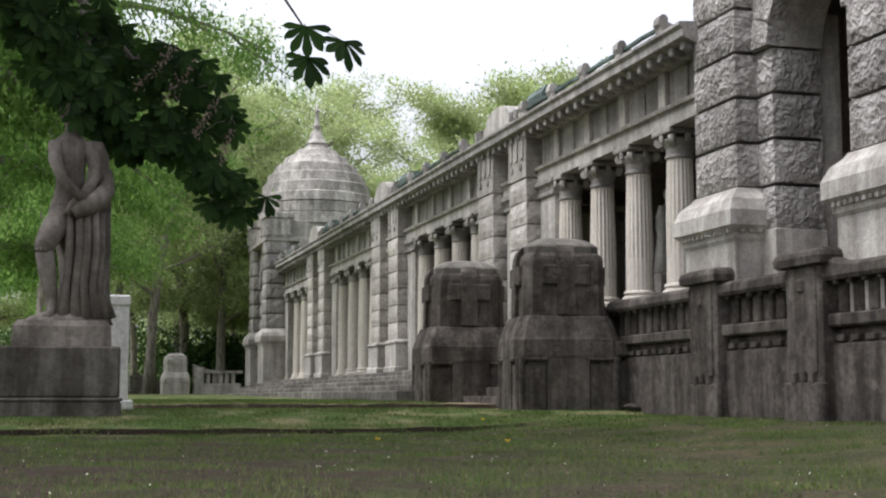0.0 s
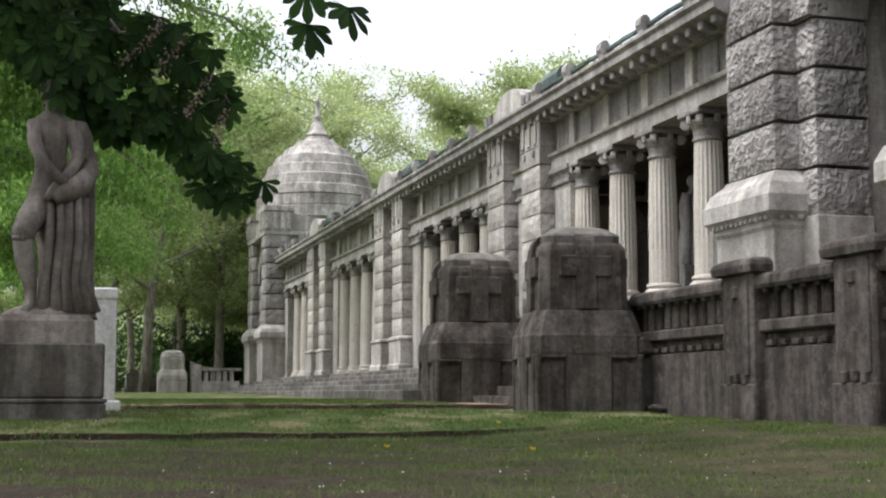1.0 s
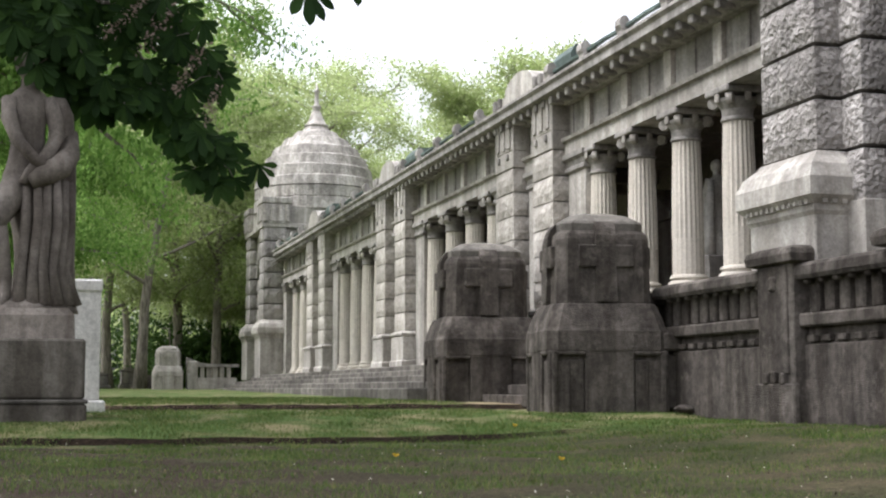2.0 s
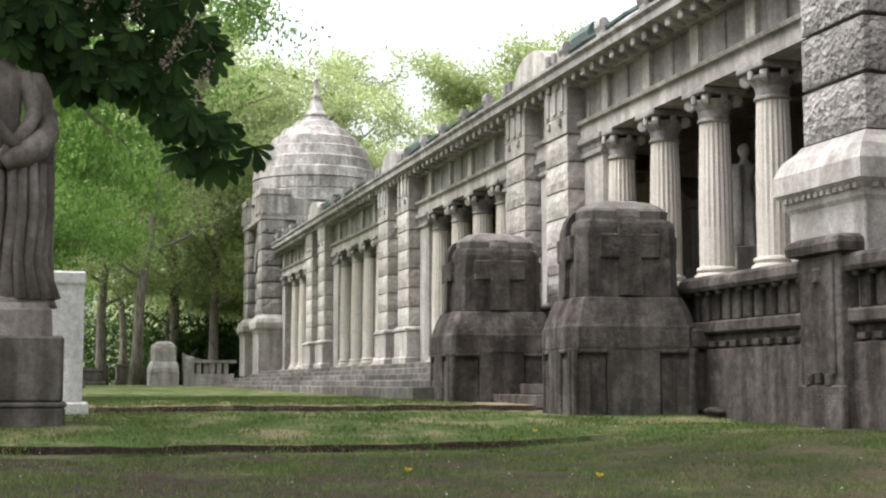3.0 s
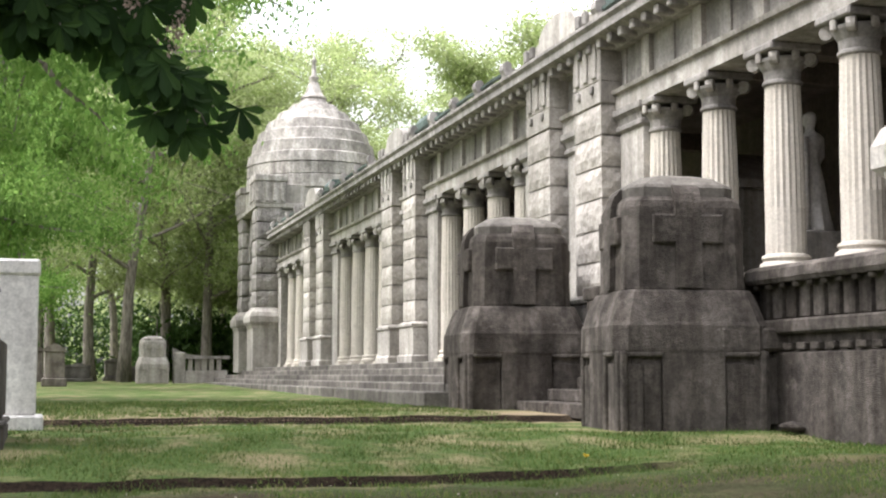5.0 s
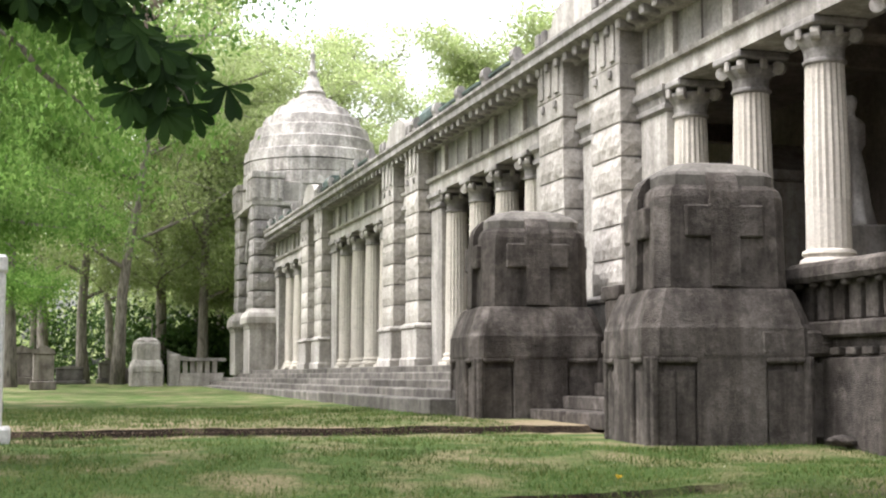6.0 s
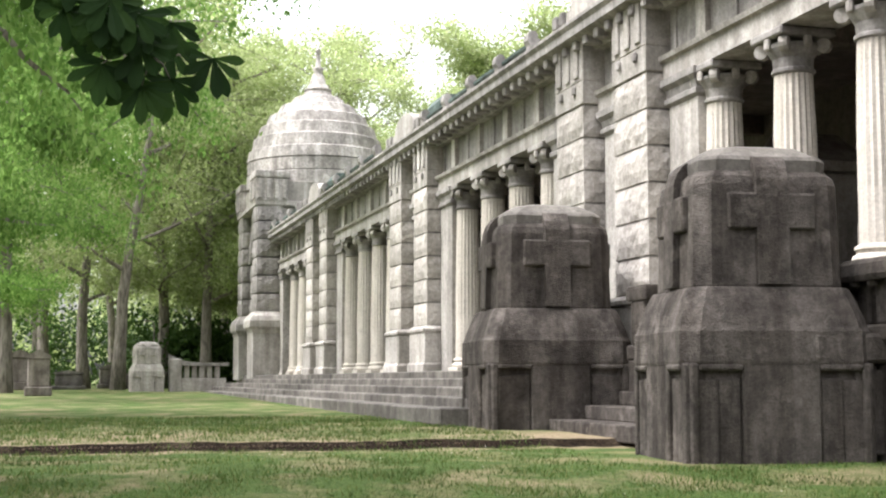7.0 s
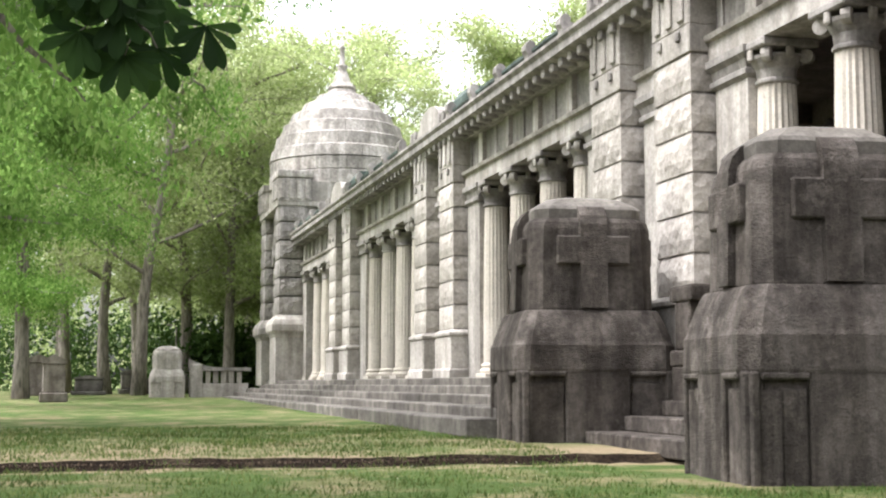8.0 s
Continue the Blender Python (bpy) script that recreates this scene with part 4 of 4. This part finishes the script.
def far_tombs():
    for x, y, w, h, mat, lab in ((-0.7, 44, 0.8, 1.4, FIGURE, "weathered aedicule tomb with a small roof"), (0.3, 60, 1.4, 0.8, STEP, "low grey stone tomb among the trees"),
                                 (2.1, 66, 1.0, 1.1, STEP, "upright grey stone tomb among the trees"), (2.9, 63, 1.6, 0.7, DARK, "dark low stone tomb among the trees"),
                                 (-1.6, 58, 1.2, 1.6, FIGURE, "weathered aedicule tomb among the trees")):
        ob = thing("tomb", lab, "tomb", (x, y, ground_height(x, y)), "tombs among the trees")
        part("base", boxed(-w / 2, w / 2, -0.35, 0.35, 0, h * 0.2, 0.03), mat, ob)
        part("body", boxed(-w * 0.4, w * 0.4, -0.25, 0.25, h * 0.2, h * 0.8, 0.03), mat, ob)
        bm = bmesh.new()
        rings(bm, [[(-w * 0.46, yy, h * 0.8), (w * 0.46, yy, h * 0.8), (w * 0.4, yy, h * 0.88), (0, yy, h), (-w * 0.4, yy, h * 0.88)] for yy in (-0.3, 0.3)])
        part("roof", bm, mat, ob)
    ob = thing("lamp_post", "thin pale metal lamp post among the trees", "lamp post", (4.0, 64, ground_height(4, 64)))
    bm = bmesh.new()
    tube(bm, [(0, 0, 0), (0, 0, 2.9), (-0.1, 0, 3.02), (-0.25, 0, 3.05)], [0.04, 0.035, 0.03, 0.03], 6)
    part("pole", bm, STEP, ob)
    part("lamp_head", boxed(-0.42, -0.22, -0.06, 0.06, 3.0, 3.08, 0.02), STEP, ob)


far_tombs()

draped_figure("statue", "pale marble statue of a standing figure inside the arcade", pose(9.3, 14.8, 2.53, 0, 0, 200), MARBLE, 1.7)


def arcade_tombs():
    ob = thing("plinth", "grey stone plinth under a marble statue", "plinth", (9.3, 14.8, PODIUM))
    part("base", boxed(-0.5, 0.5, -0.5, 0.5, 0, 0.25, 0.02), FRIEZE, ob)
    part("body", boxed(-0.4, 0.4, -0.4, 0.4, 0.25, 0.75, 0.02), FRIEZE, ob)
    ob = thing("tomb", "pale gabled wall tomb inside the arcade", "tomb", (10.3, 18.6, PODIUM))
    part("base", boxed(-0.6, 0.5, -1.0, 1.0, 0, 0.4, 0.03), ASHLAR, ob)
    part("body", boxed(-0.45, 0.5, -0.8, 0.8, 0.4, 1.8, 0.02), ASHLAR, ob)
    bm = bmesh.new()
    rings(bm, [[(x, -0.95, 1.8), (x, 0.95, 1.8), (x, 0.9, 1.95), (x, 0.0, 2.5), (x, -0.9, 1.95)] for x in (-0.55, 0.5)])
    part("gable", bm, ASHLAR, ob)


arcade_tombs()

# ---- trees ----


def branch_points(rnd, start, direction, length, steps, droop=0.0, wander=0.25):
    pts = [Vector(start)]
    d = Vector(direction).normalized()
    for i in range(steps):
        d = (d + Vector((rnd.uniform(-wander, wander), rnd.uniform(-wander, wander), rnd.uniform(-wander, wander) * 0.6 - droop))).normalized()
        pts.append(pts[-1] + d * length / steps)
    return pts


def leaf_mesh(name, anchors, rnd, per, size, spread, mat, flat=0.5):
    """Many small diamond leaves scattered in clumps round the anchors."""
    r = np.random.RandomState(rnd.randrange(10 ** 6))
    a = np.repeat(np.array([tuple(p) for p in anchors]), per, axis=0)
    k = len(a)
    a = a + r.normal(0, 1, (k, 3)) * np.array([spread, spread, spread * flat])
    u = r.normal(0, 1, (k, 3))
    u /= np.linalg.norm(u, axis=1)[:, None]
    w = np.cross(u, r.normal(0, 1, (k, 3)))
    w /= np.linalg.norm(w, axis=1)[:, None]
    s = size * r.uniform(0.6, 1.3, (k, 1))
    v = np.stack([a - u * s, a + w * s * 0.45, a + u * s, a - w * s * 0.45], 1).reshape(-1, 3)
    f = np.arange(4 * k).reshape(-1, 4)
    me = bpy.data.meshes.new(name)
    me.from_pydata(v.tolist(), [], f.tolist())
    me.materials.append(mat)
    return me


def tree(seed, height, trunk_h, crown_r, leaf_mat, label, name="tree", leaf=0.16, per=30, spread=0.55, radius=0.28, limbs=11, droop=0.0, twigs=7):
    rnd = random.Random(seed)
    ob = thing(name, label, "tree", group="trees of the park")
    tp = branch_points(rnd, (0, 0, -0.2), (0, 0, 1), height * 0.85, 9, 0, 0.07)
    bm = bmesh.new()
    tube(bm, tp, [radius * 1.25] + [radius * (1 - 0.1 * i) for i in range(1, 10)], 9)
    trunk = part("trunk", bm, BARK, ob, smooth=True)
    anchors = []
    for i in range(limbs):
        lb = bmesh.new()
        f = i / (limbs - 1)
        z = trunk_h + (height * 0.82 - trunk_h) * f
        k = min(8, int(z / (height * 0.85) * 9))
        base = tp[k].lerp(tp[k + 1], (z / (height * 0.85) * 9) - k)
        a = i * 2.4 + rnd.uniform(-0.4, 0.4)
        reach = crown_r * (0.55 + 0.6 * math.sin(math.pi * (0.18 + 0.72 * f))) * rnd.uniform(0.75, 1.15)
        pts = branch_points(rnd, base, (math.cos(a), math.sin(a), 0.45 - droop), reach, 6, droop * 0.12, 0.22)
        tube(lb, pts, [radius * 0.36 * (1 - 0.14 * j) for j in range(7)], 5)
        for j in range(twigs):
            q = pts[2 + j % 5]
            tw = branch_points(rnd, q, (rnd.uniform(-1, 1), rnd.uniform(-1, 1), rnd.uniform(-0.2, 0.8) - droop), reach * rnd.uniform(0.25, 0.5), 4, droop * 0.1, 0.3)
            tube(lb, tw, [radius * 0.13 * (1 - 0.18 * j) for j in range(5)], 3)
            anchors += tw[1:]
        anchors += pts[3:]
        part("limb", lb, BARK, trunk)
        top = tp[-1]
    anchors += [top + Vector((rnd.uniform(-1, 1), rnd.uniform(-1, 1), rnd.uniform(-0.4, 1.2))) for _ in range(10)]
    crown = new("crown", leaf_mesh("crown", anchors, rnd, per, leaf, spread, leaf_mat))
    crown.parent = ob
    return ob


tall = [tree(3, 21, 5, 5.0, LEAF_FAR, "tall tree with sparse pale spring leaves in hazy tones", leaf=0.10, per=52),
        tree(8, 19, 4, 5.5, LEAF_FAR, "tall tree with sparse pale spring leaves in hazy tones", leaf=0.10, per=60),
        tree(15, 16, 3.5, 5.0, LEAF_FAR, "spreading tree with pale spring leaves in hazy tones", leaf=0.095, per=150)]
tall_spots = [(0, 5.2, 72, 0, 1.0), (1, 1.0, 64, 40, 1.0), (0, 9.0, 80, 110, 1.05), (0, 7.0, 74, 160, 1.0), (1, -3, 75, 300, 1.0), (0, 3.0, 84, 33, 1.0),
              (1, 6.5, 92, 77, 1.1), (2, -6, 60, 12, 1.0), (1, -1.5, 90, 141, 1.0), (2, 11, 98, 260, 1.0), (0, 12.2, 82, 18, 1.0), (0, 12.7, 74, 205, 1.08),
              (2, 14.2, 66, 10, 0.66), (2, 15.6, 63, 150, 0.74), (2, 16.8, 59, 90, 0.84), (2, 17.8, 54, 250, 0.94), (2, 18.6, 49, 45, 1.04), (1, 22, 62, 200, 0.8), (1, -10, 80, 99, 1.0), (0, 2.2, 58, 200, 1.0), (1, 4.4, 66, 250, 1.05), (0, -0.8, 70, 20, 1.1), (2, 8.2, 64, 120, 1.05),
              (2, 18.5, 70, 310, 0.7), (2, 13.0, 71, 77, 0.85), (2, 20.5, 60, 140, 1.0), (1, 16.5, 84, 15, 0.9), (1, 6.2, 63, 310, 1.0), (0, 10.8, 69, 260, 1.0), (2, 12.2, 75, 190, 1.1)]
used_trees = set()
for k, x, y, a, size in tall_spots:
    m = pose(x, y, ground_height(x, y), 0, 0, a) @ Matrix.Diagonal((size, size, size, 1))
    if k in used_trees:
        copy_thing(tall[k], m)
    else:
        tall[k].matrix_basis = m
        used_trees.add(k)

soft = tree(21, 11, 2.4, 3.2, LEAF_NEAR, "feathery tree with fresh green drooping boughs", leaf=0.045, per=150, spread=0.30, radius=0.2, limbs=16, droop=0.45)
soft.matrix_basis = pose(-3.9, 27, 0.1) @ Matrix.Diagonal((1.35, 1.35, 1.75, 1))
copy_thing(soft, pose(-2.6, 39, 0.15, 0, 0, 120) @ Matrix.Diagonal((1.2, 1.2, 1.5, 1)))
copy_thing(soft, pose(-6.2, 23, 0.1, 0, 0, 210) @ Matrix.Diagonal((1.3, 1.3, 1.7, 1)))
copy_thing(soft, pose(-1.9, 50, 0.2, 0, 0, 300))


def shrub_belt():
    """Dark undergrowth at the foot of the far trees."""
    rnd = random.Random(5)
    pts = []
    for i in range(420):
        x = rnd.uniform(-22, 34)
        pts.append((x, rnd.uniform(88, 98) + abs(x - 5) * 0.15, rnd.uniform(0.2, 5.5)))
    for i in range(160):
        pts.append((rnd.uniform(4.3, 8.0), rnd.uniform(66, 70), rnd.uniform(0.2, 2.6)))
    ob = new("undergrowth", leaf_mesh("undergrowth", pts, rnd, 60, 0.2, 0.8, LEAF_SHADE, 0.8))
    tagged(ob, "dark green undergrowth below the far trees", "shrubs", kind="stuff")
    pts = [(rnd.uniform(-30, 45), rnd.uniform(100, 125), rnd.uniform(1, 17)) for _ in range(900)]
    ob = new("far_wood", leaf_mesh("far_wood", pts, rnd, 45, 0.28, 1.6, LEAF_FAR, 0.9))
    tagged(ob, "far belt of pale green spring woodland in hazy tones", "woodland", kind="stuff")


shrub_belt()


# ---- horse chestnut: trunk beside the lawn, one limb hanging into view ----
def chestnut():
    rnd = random.Random(31)
    ob = thing("chestnut_tree", "horse chestnut with dark hanging palmate leaves and faded blossom", "tree")
    ob.matrix_basis = pose(-0.62, -1.45, 0.05) @ Matrix.Diagonal((1.5, 1.5, 1.5, 1))
    bm = bmesh.new()
    tube(bm, [(-4.2, 9.0, -0.2), (-4.15, 9.0, 1.5), (-4.1, 9.05, 3.2), (-4.2, 9.1, 5.5), (-4.3, 9.2, 8.0)], [0.42, 0.34, 0.31, 0.24, 0.12], 12)
    trunk = part("trunk", bm, BARK, ob, smooth=True)
    bm = bmesh.new()
    limb = [(-4.1, 9.05, 4.10), (-3.0, 9.2, 4.90), (-1.8, 9.3, 4.90), (-0.9, 9.4, 4.30), (-0.35, 9.45, 3.70), (0.1, 9.5, 3.10), (0.45, 9.5, 2.60), (0.8, 9.5, 2.25)]
    tube(bm, limb, [0.10, 0.08, 0.06, 0.045, 0.035, 0.026, 0.018, 0.01], 7)
    other = [(-1.8, 9.3, 4.90), (-1.2, 8.4, 5.2), (-0.2, 7.3, 4.9), (0.6, 6.6, 4.0), (0.95, 6.2, 3.3)]
    tube(bm, other, [0.05, 0.04, 0.03, 0.02, 0.01], 6)
    third = [(-0.9, 9.4, 4.30), (-0.8, 9.3, 3.70), (-0.65, 9.3, 3.10), (-0.3, 9.35, 2.90), (0.1, 9.3, 2.95)]
    tube(bm, third, [0.035, 0.03, 0.025, 0.018, 0.01], 6)
    fourth = [(-0.35, 9.45, 3.70), (0.1, 9.3, 3.75), (0.5, 9.3, 3.45), (0.7, 9.3, 3.00)]
    tube(bm, fourth, [0.03, 0.022, 0.016, 0.008], 6)
    fifth = [(-1.8, 9.3, 4.9), (-1.55, 9.2, 4.3), (-1.25, 9.2, 3.8), (-0.9, 9.2, 3.4), (-0.55, 9.2, 3.15)]
    tube(bm, fifth, [0.04, 0.03, 0.02, 0.014, 0.008], 6)
    # stalks and leaves
    leaves = bmesh.new()

    def leaflet(origin, along, normal, length):
        side = along.cross(normal).normalized()
        up = side.cross(along).normalized()
        prof = ((0.0, 0.01), (0.25, 0.07), (0.5, 0.13), (0.72, 0.172), (0.88, 0.12), (1.0, 0.0))
        prev = None
        for t, w in prof:
            c = origin + along * (t * length) - up * (0.12 * length * t * t)
            row = (leaves.verts.new(c - side * w * length + up * 0.03 * length), leaves.verts.new(c), leaves.verts.new(c + side * w * length + up * 0.03 * length))
            if prev:
                leaves.faces.new((prev[0], prev[1], row[1], row[0]))
                leaves.faces.new((prev[1], prev[2], row[2], row[1]))
            prev = row

    def palm(at, stalk, size):
        """One palmate leaf of seven leaflets hanging from a stalk."""
        base = Vector(at)
        tip = base + Vector(stalk)
        tube(bm, [base, base.lerp(tip, 0.5) + Vector((0, 0, 0.03)), tip], [0.006, 0.005, 0.004], 4)
        face = Vector((rnd.uniform(-0.5, 0.5), -1, rnd.uniform(-0.2, 0.6))).normalized()
        right = face.cross(Vector((0, 0, 1))).normalized()
        down = face.cross(right).normalized()
        if down.z > 0:
            down = -down
        for k in range(7):
            a = radians(-105 + 35 * k + rnd.uniform(-6, 6))
            d = (down * math.cos(a) + right * math.sin(a) + face * rnd.uniform(0.0, 0.25) + Vector((0, 0, -0.25))).normalized()
            leaflet(tip, d, face, size * (1.0 - 0.09 * abs(k - 3)) * rnd.uniform(0.9, 1.1))

    for pts, n in ((limb[3:], 70), (third, 70), (fourth, 36), (fifth, 120)):
        for i in range(n):
            f = (i + rnd.random()) / n * (len(pts) - 1)
            k = min(int(f), len(pts) - 2)
            p = Vector(pts[k]).lerp(Vector(pts[k + 1]), f - k)
            palm(p, (rnd.uniform(-0.28, 0.22), rnd.uniform(-0.3, 0.3), rnd.uniform(-0.22, 0.16)), rnd.uniform(0.2, 0.29))
    palm((0.8, 9.5, 2.25), (0.08, -0.05, -0.12), 0.25)
    palm((0.7, 9.5, 2.32), (-0.2, -0.1, -0.14), 0.25)
    palm((0.8, 9.5, 2.25), (0.32, -0.02, 0.02), 0.25)
    for q, st in (((0.95, 6.2, 3.3), (0.02, -0.05, -0.28)), ((0.95, 6.2, 3.3), (0.36, 0.0, -0.1)), ((0.95, 6.2, 3.3), (0.0, -0.1, -0.02)),
                  ((0.6, 6.6, 4.0), (0.2, 0.0, 0.1)), ((0.6, 6.6, 4.0), (-0.2, 0.1, -0.05)), ((0.3, 7.0, 4.5), (-0.2, 0.1, -0.15)), ((0.0, 7.2, 4.75), (-0.2, 0.0, -0.2))):
        palm(q, st, 0.3)
    part("limb", bm, BARK, trunk, smooth=True)
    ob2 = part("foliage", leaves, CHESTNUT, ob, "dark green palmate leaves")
    bl = []
    for p, q in (((-0.3, 9.1, 3.35), (0.05, 9.1, 3.75)), ((0.0, 9.1, 3.2), (0.25, 9.1, 3.6)), ((0.3, 9.1, 2.85), (0.55, 9.1, 3.3)), ((0.6, 9.1, 2.6), (0.68, 9.1, 2.85))):
        for k in range(8):
            bl.append(Vector(p).lerp(Vector(q), k / 7))
    # Unseen crown overhead, added to shade the statue and the ground around it
    top = []
    for i in range(420):
        a, q = rnd.uniform(0, math.tau), math.sqrt(rnd.random()) * 5.2
        top.append((-3.2 + q * math.cos(a), 6.6 + q * math.sin(a), rnd.uniform(5.9, 9.5)))
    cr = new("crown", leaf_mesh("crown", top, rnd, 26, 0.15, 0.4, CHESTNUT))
    cr.parent = ob
    b = new("blossom", leaf_mesh("blossom", bl, rnd, 14, 0.022, 0.035, BLOSSOM, 1.0))
    b.parent = ob


chestnut()


# ---- grass blades, petals, fallen leaves ----
def grass():
    r = np.random.RandomState(9)
    n = 280000
    x = r.uniform(-4.0, 8.5, n)
    y = -5.5 + 29 * r.uniform(0, 1, n) ** 1.1
    y[:120000] = r.uniform(-5.5, 12.0, 120000)
    keep = np.array([(yy > 9.5) * 0.8 + (yy <= 9.5) * 0.75 + noise.noise((xx * 1.1, yy * 1.1, 3)) * (1.5 if yy < 9.5 else 0.7) - (0.08 if yy < 9.4 else 0) for xx, yy in zip(x, y)]) > r.uniform(0.25, 1.0, n)
    inside = ((x > 7.3) & (y < 12.2)) | ((x > 4.9) & (y >= 19.4)) | ((abs(x - 6.1) < 0.98) & (y > 12.1) & (y < 20)) | ((x > 5.8) & (y > 12.1)) | ((abs(x + 2.1) < 0.95) & (abs(y - 12.1) < 0.85))
    keep &= ~inside
    x, y = x[keep], y[keep]
    k = len(x)
    z = np.array([ground_height(a, b) for a, b in zip(x, y)]) - 0.01
    h = r.uniform(0.02, 0.06, k) * np.where(y > 16.6, 1.2, 1.0)
    a = r.uniform(0, math.tau, k)
    w = 0.0028 + 0.0003 * np.maximum(y, 0)
    dx, dy = np.cos(a) * w, np.sin(a) * w
    lx, ly = r.normal(0, 0.02, k), r.normal(0, 0.02, k)
    v = np.stack([np.stack([x - dx, y - dy, z], 1), np.stack([x + dx, y + dy, z], 1), np.stack([x + lx, y + ly, z + h], 1)], 1).reshape(-1, 3)
    me = bpy.data.meshes.new("grass")
    me.from_pydata(v.tolist(), [], np.arange(3 * k).reshape(-1, 3).tolist())
    me.materials.append(GRASS)
    tagged(new("grass", me), "short green grass with dry blades", "grass", kind="stuff")
    rnd = random.Random(2)
    pts = []
    for i in range(420):
        px, py = rnd.uniform(-3.5, 7), rnd.uniform(-4.5, 16)
        if not (px > 5 and py > 12):
            pts.append((px, py, ground_height(px, py) + 0.025))
    tagged(new("petals", leaf_mesh("petals", pts, rnd, 1, 0.010, 0.01, LITTER, 0.2)), "small pale petals scattered on grass and soil", "petals", kind="stuff")
    pts = []
    for i in range(9000):
        px, py = rnd.uniform(-4, 7.2), rnd.uniform(-5.5, 9.5)
        if noise.noise((px * 0.9, py * 0.9, 11.0)) > rnd.uniform(-0.5, 0.35):
            pts.append((px, py, ground_height(px, py) + 0.008))
    for i in range(1500):
        px, py = rnd.uniform(-2, 4.2), rnd.uniform(15.4, 15.9)
        pts.append((px, py, 0.0))
    tagged(new("leaf_litter", leaf_mesh("leaf_litter", pts, rnd, 1, 0.011, 0.008, DEAD, 0.6)), "brown dead leaf crumbs on the trodden soil", "leaf litter", kind="stuff")
    weed = [(7.02, 12.5, 1.13), (7.06, 12.48, 1.19), (6.98, 12.5, 1.24), (7.1, 12.5, 1.17)]
    tagged(new("weed", leaf_mesh("weed", weed, rnd, 14, 0.03, 0.03, GRASS, 1.0)), "small green weed growing on the dark stone ledge", "plant")
    st = bmesh.new()
    bmesh.ops.create_icosphere(st, subdivisions=2, radius=0.12)
    for v in st.verts:
        v.co = Vector((v.co.x * 1.3, v.co.y, v.co.z * 0.5)) * (1 + 0.25 * noise.noise(v.co * 9))
    ob = part("stone", st, DARK)
    ob.matrix_basis = pose(7.1, 11.7, 0.0)
    tagged(ob, "loose grey stone lying beside the balustrade", "stone")
    for px, py in ((2.5, 4.6), (1.3, 5.6), (3.9, 9.9)):
        bm = bmesh.new()
        prev = None
        for t, w in ((-1, 0.0), (-0.5, 0.6), (0.1, 0.75), (0.6, 0.45), (1, 0.0)):
            row = [bm.verts.new((t * 0.042, s * w * 0.038, 0.02 * abs(s) + 0.012 * t * t)) for s in (-1, 0, 1)]
            if prev:
                bm.faces.new((prev[0], prev[1], row[1], row[0]))
                bm.faces.new((prev[1], prev[2], row[2], row[1]))
            prev = row
        bmesh.ops.remove_doubles(bm, verts=bm.verts, dist=0.0001)
        ob = part("fallen_leaf", bm, YELLOW)
        ob.matrix_basis = pose(px, py, ground_height(px, py) + 0.035, 12, 8, 40)
        tagged(ob, "yellow fallen leaf lying on the grass", "leaf", group="fallen leaves")


grass()
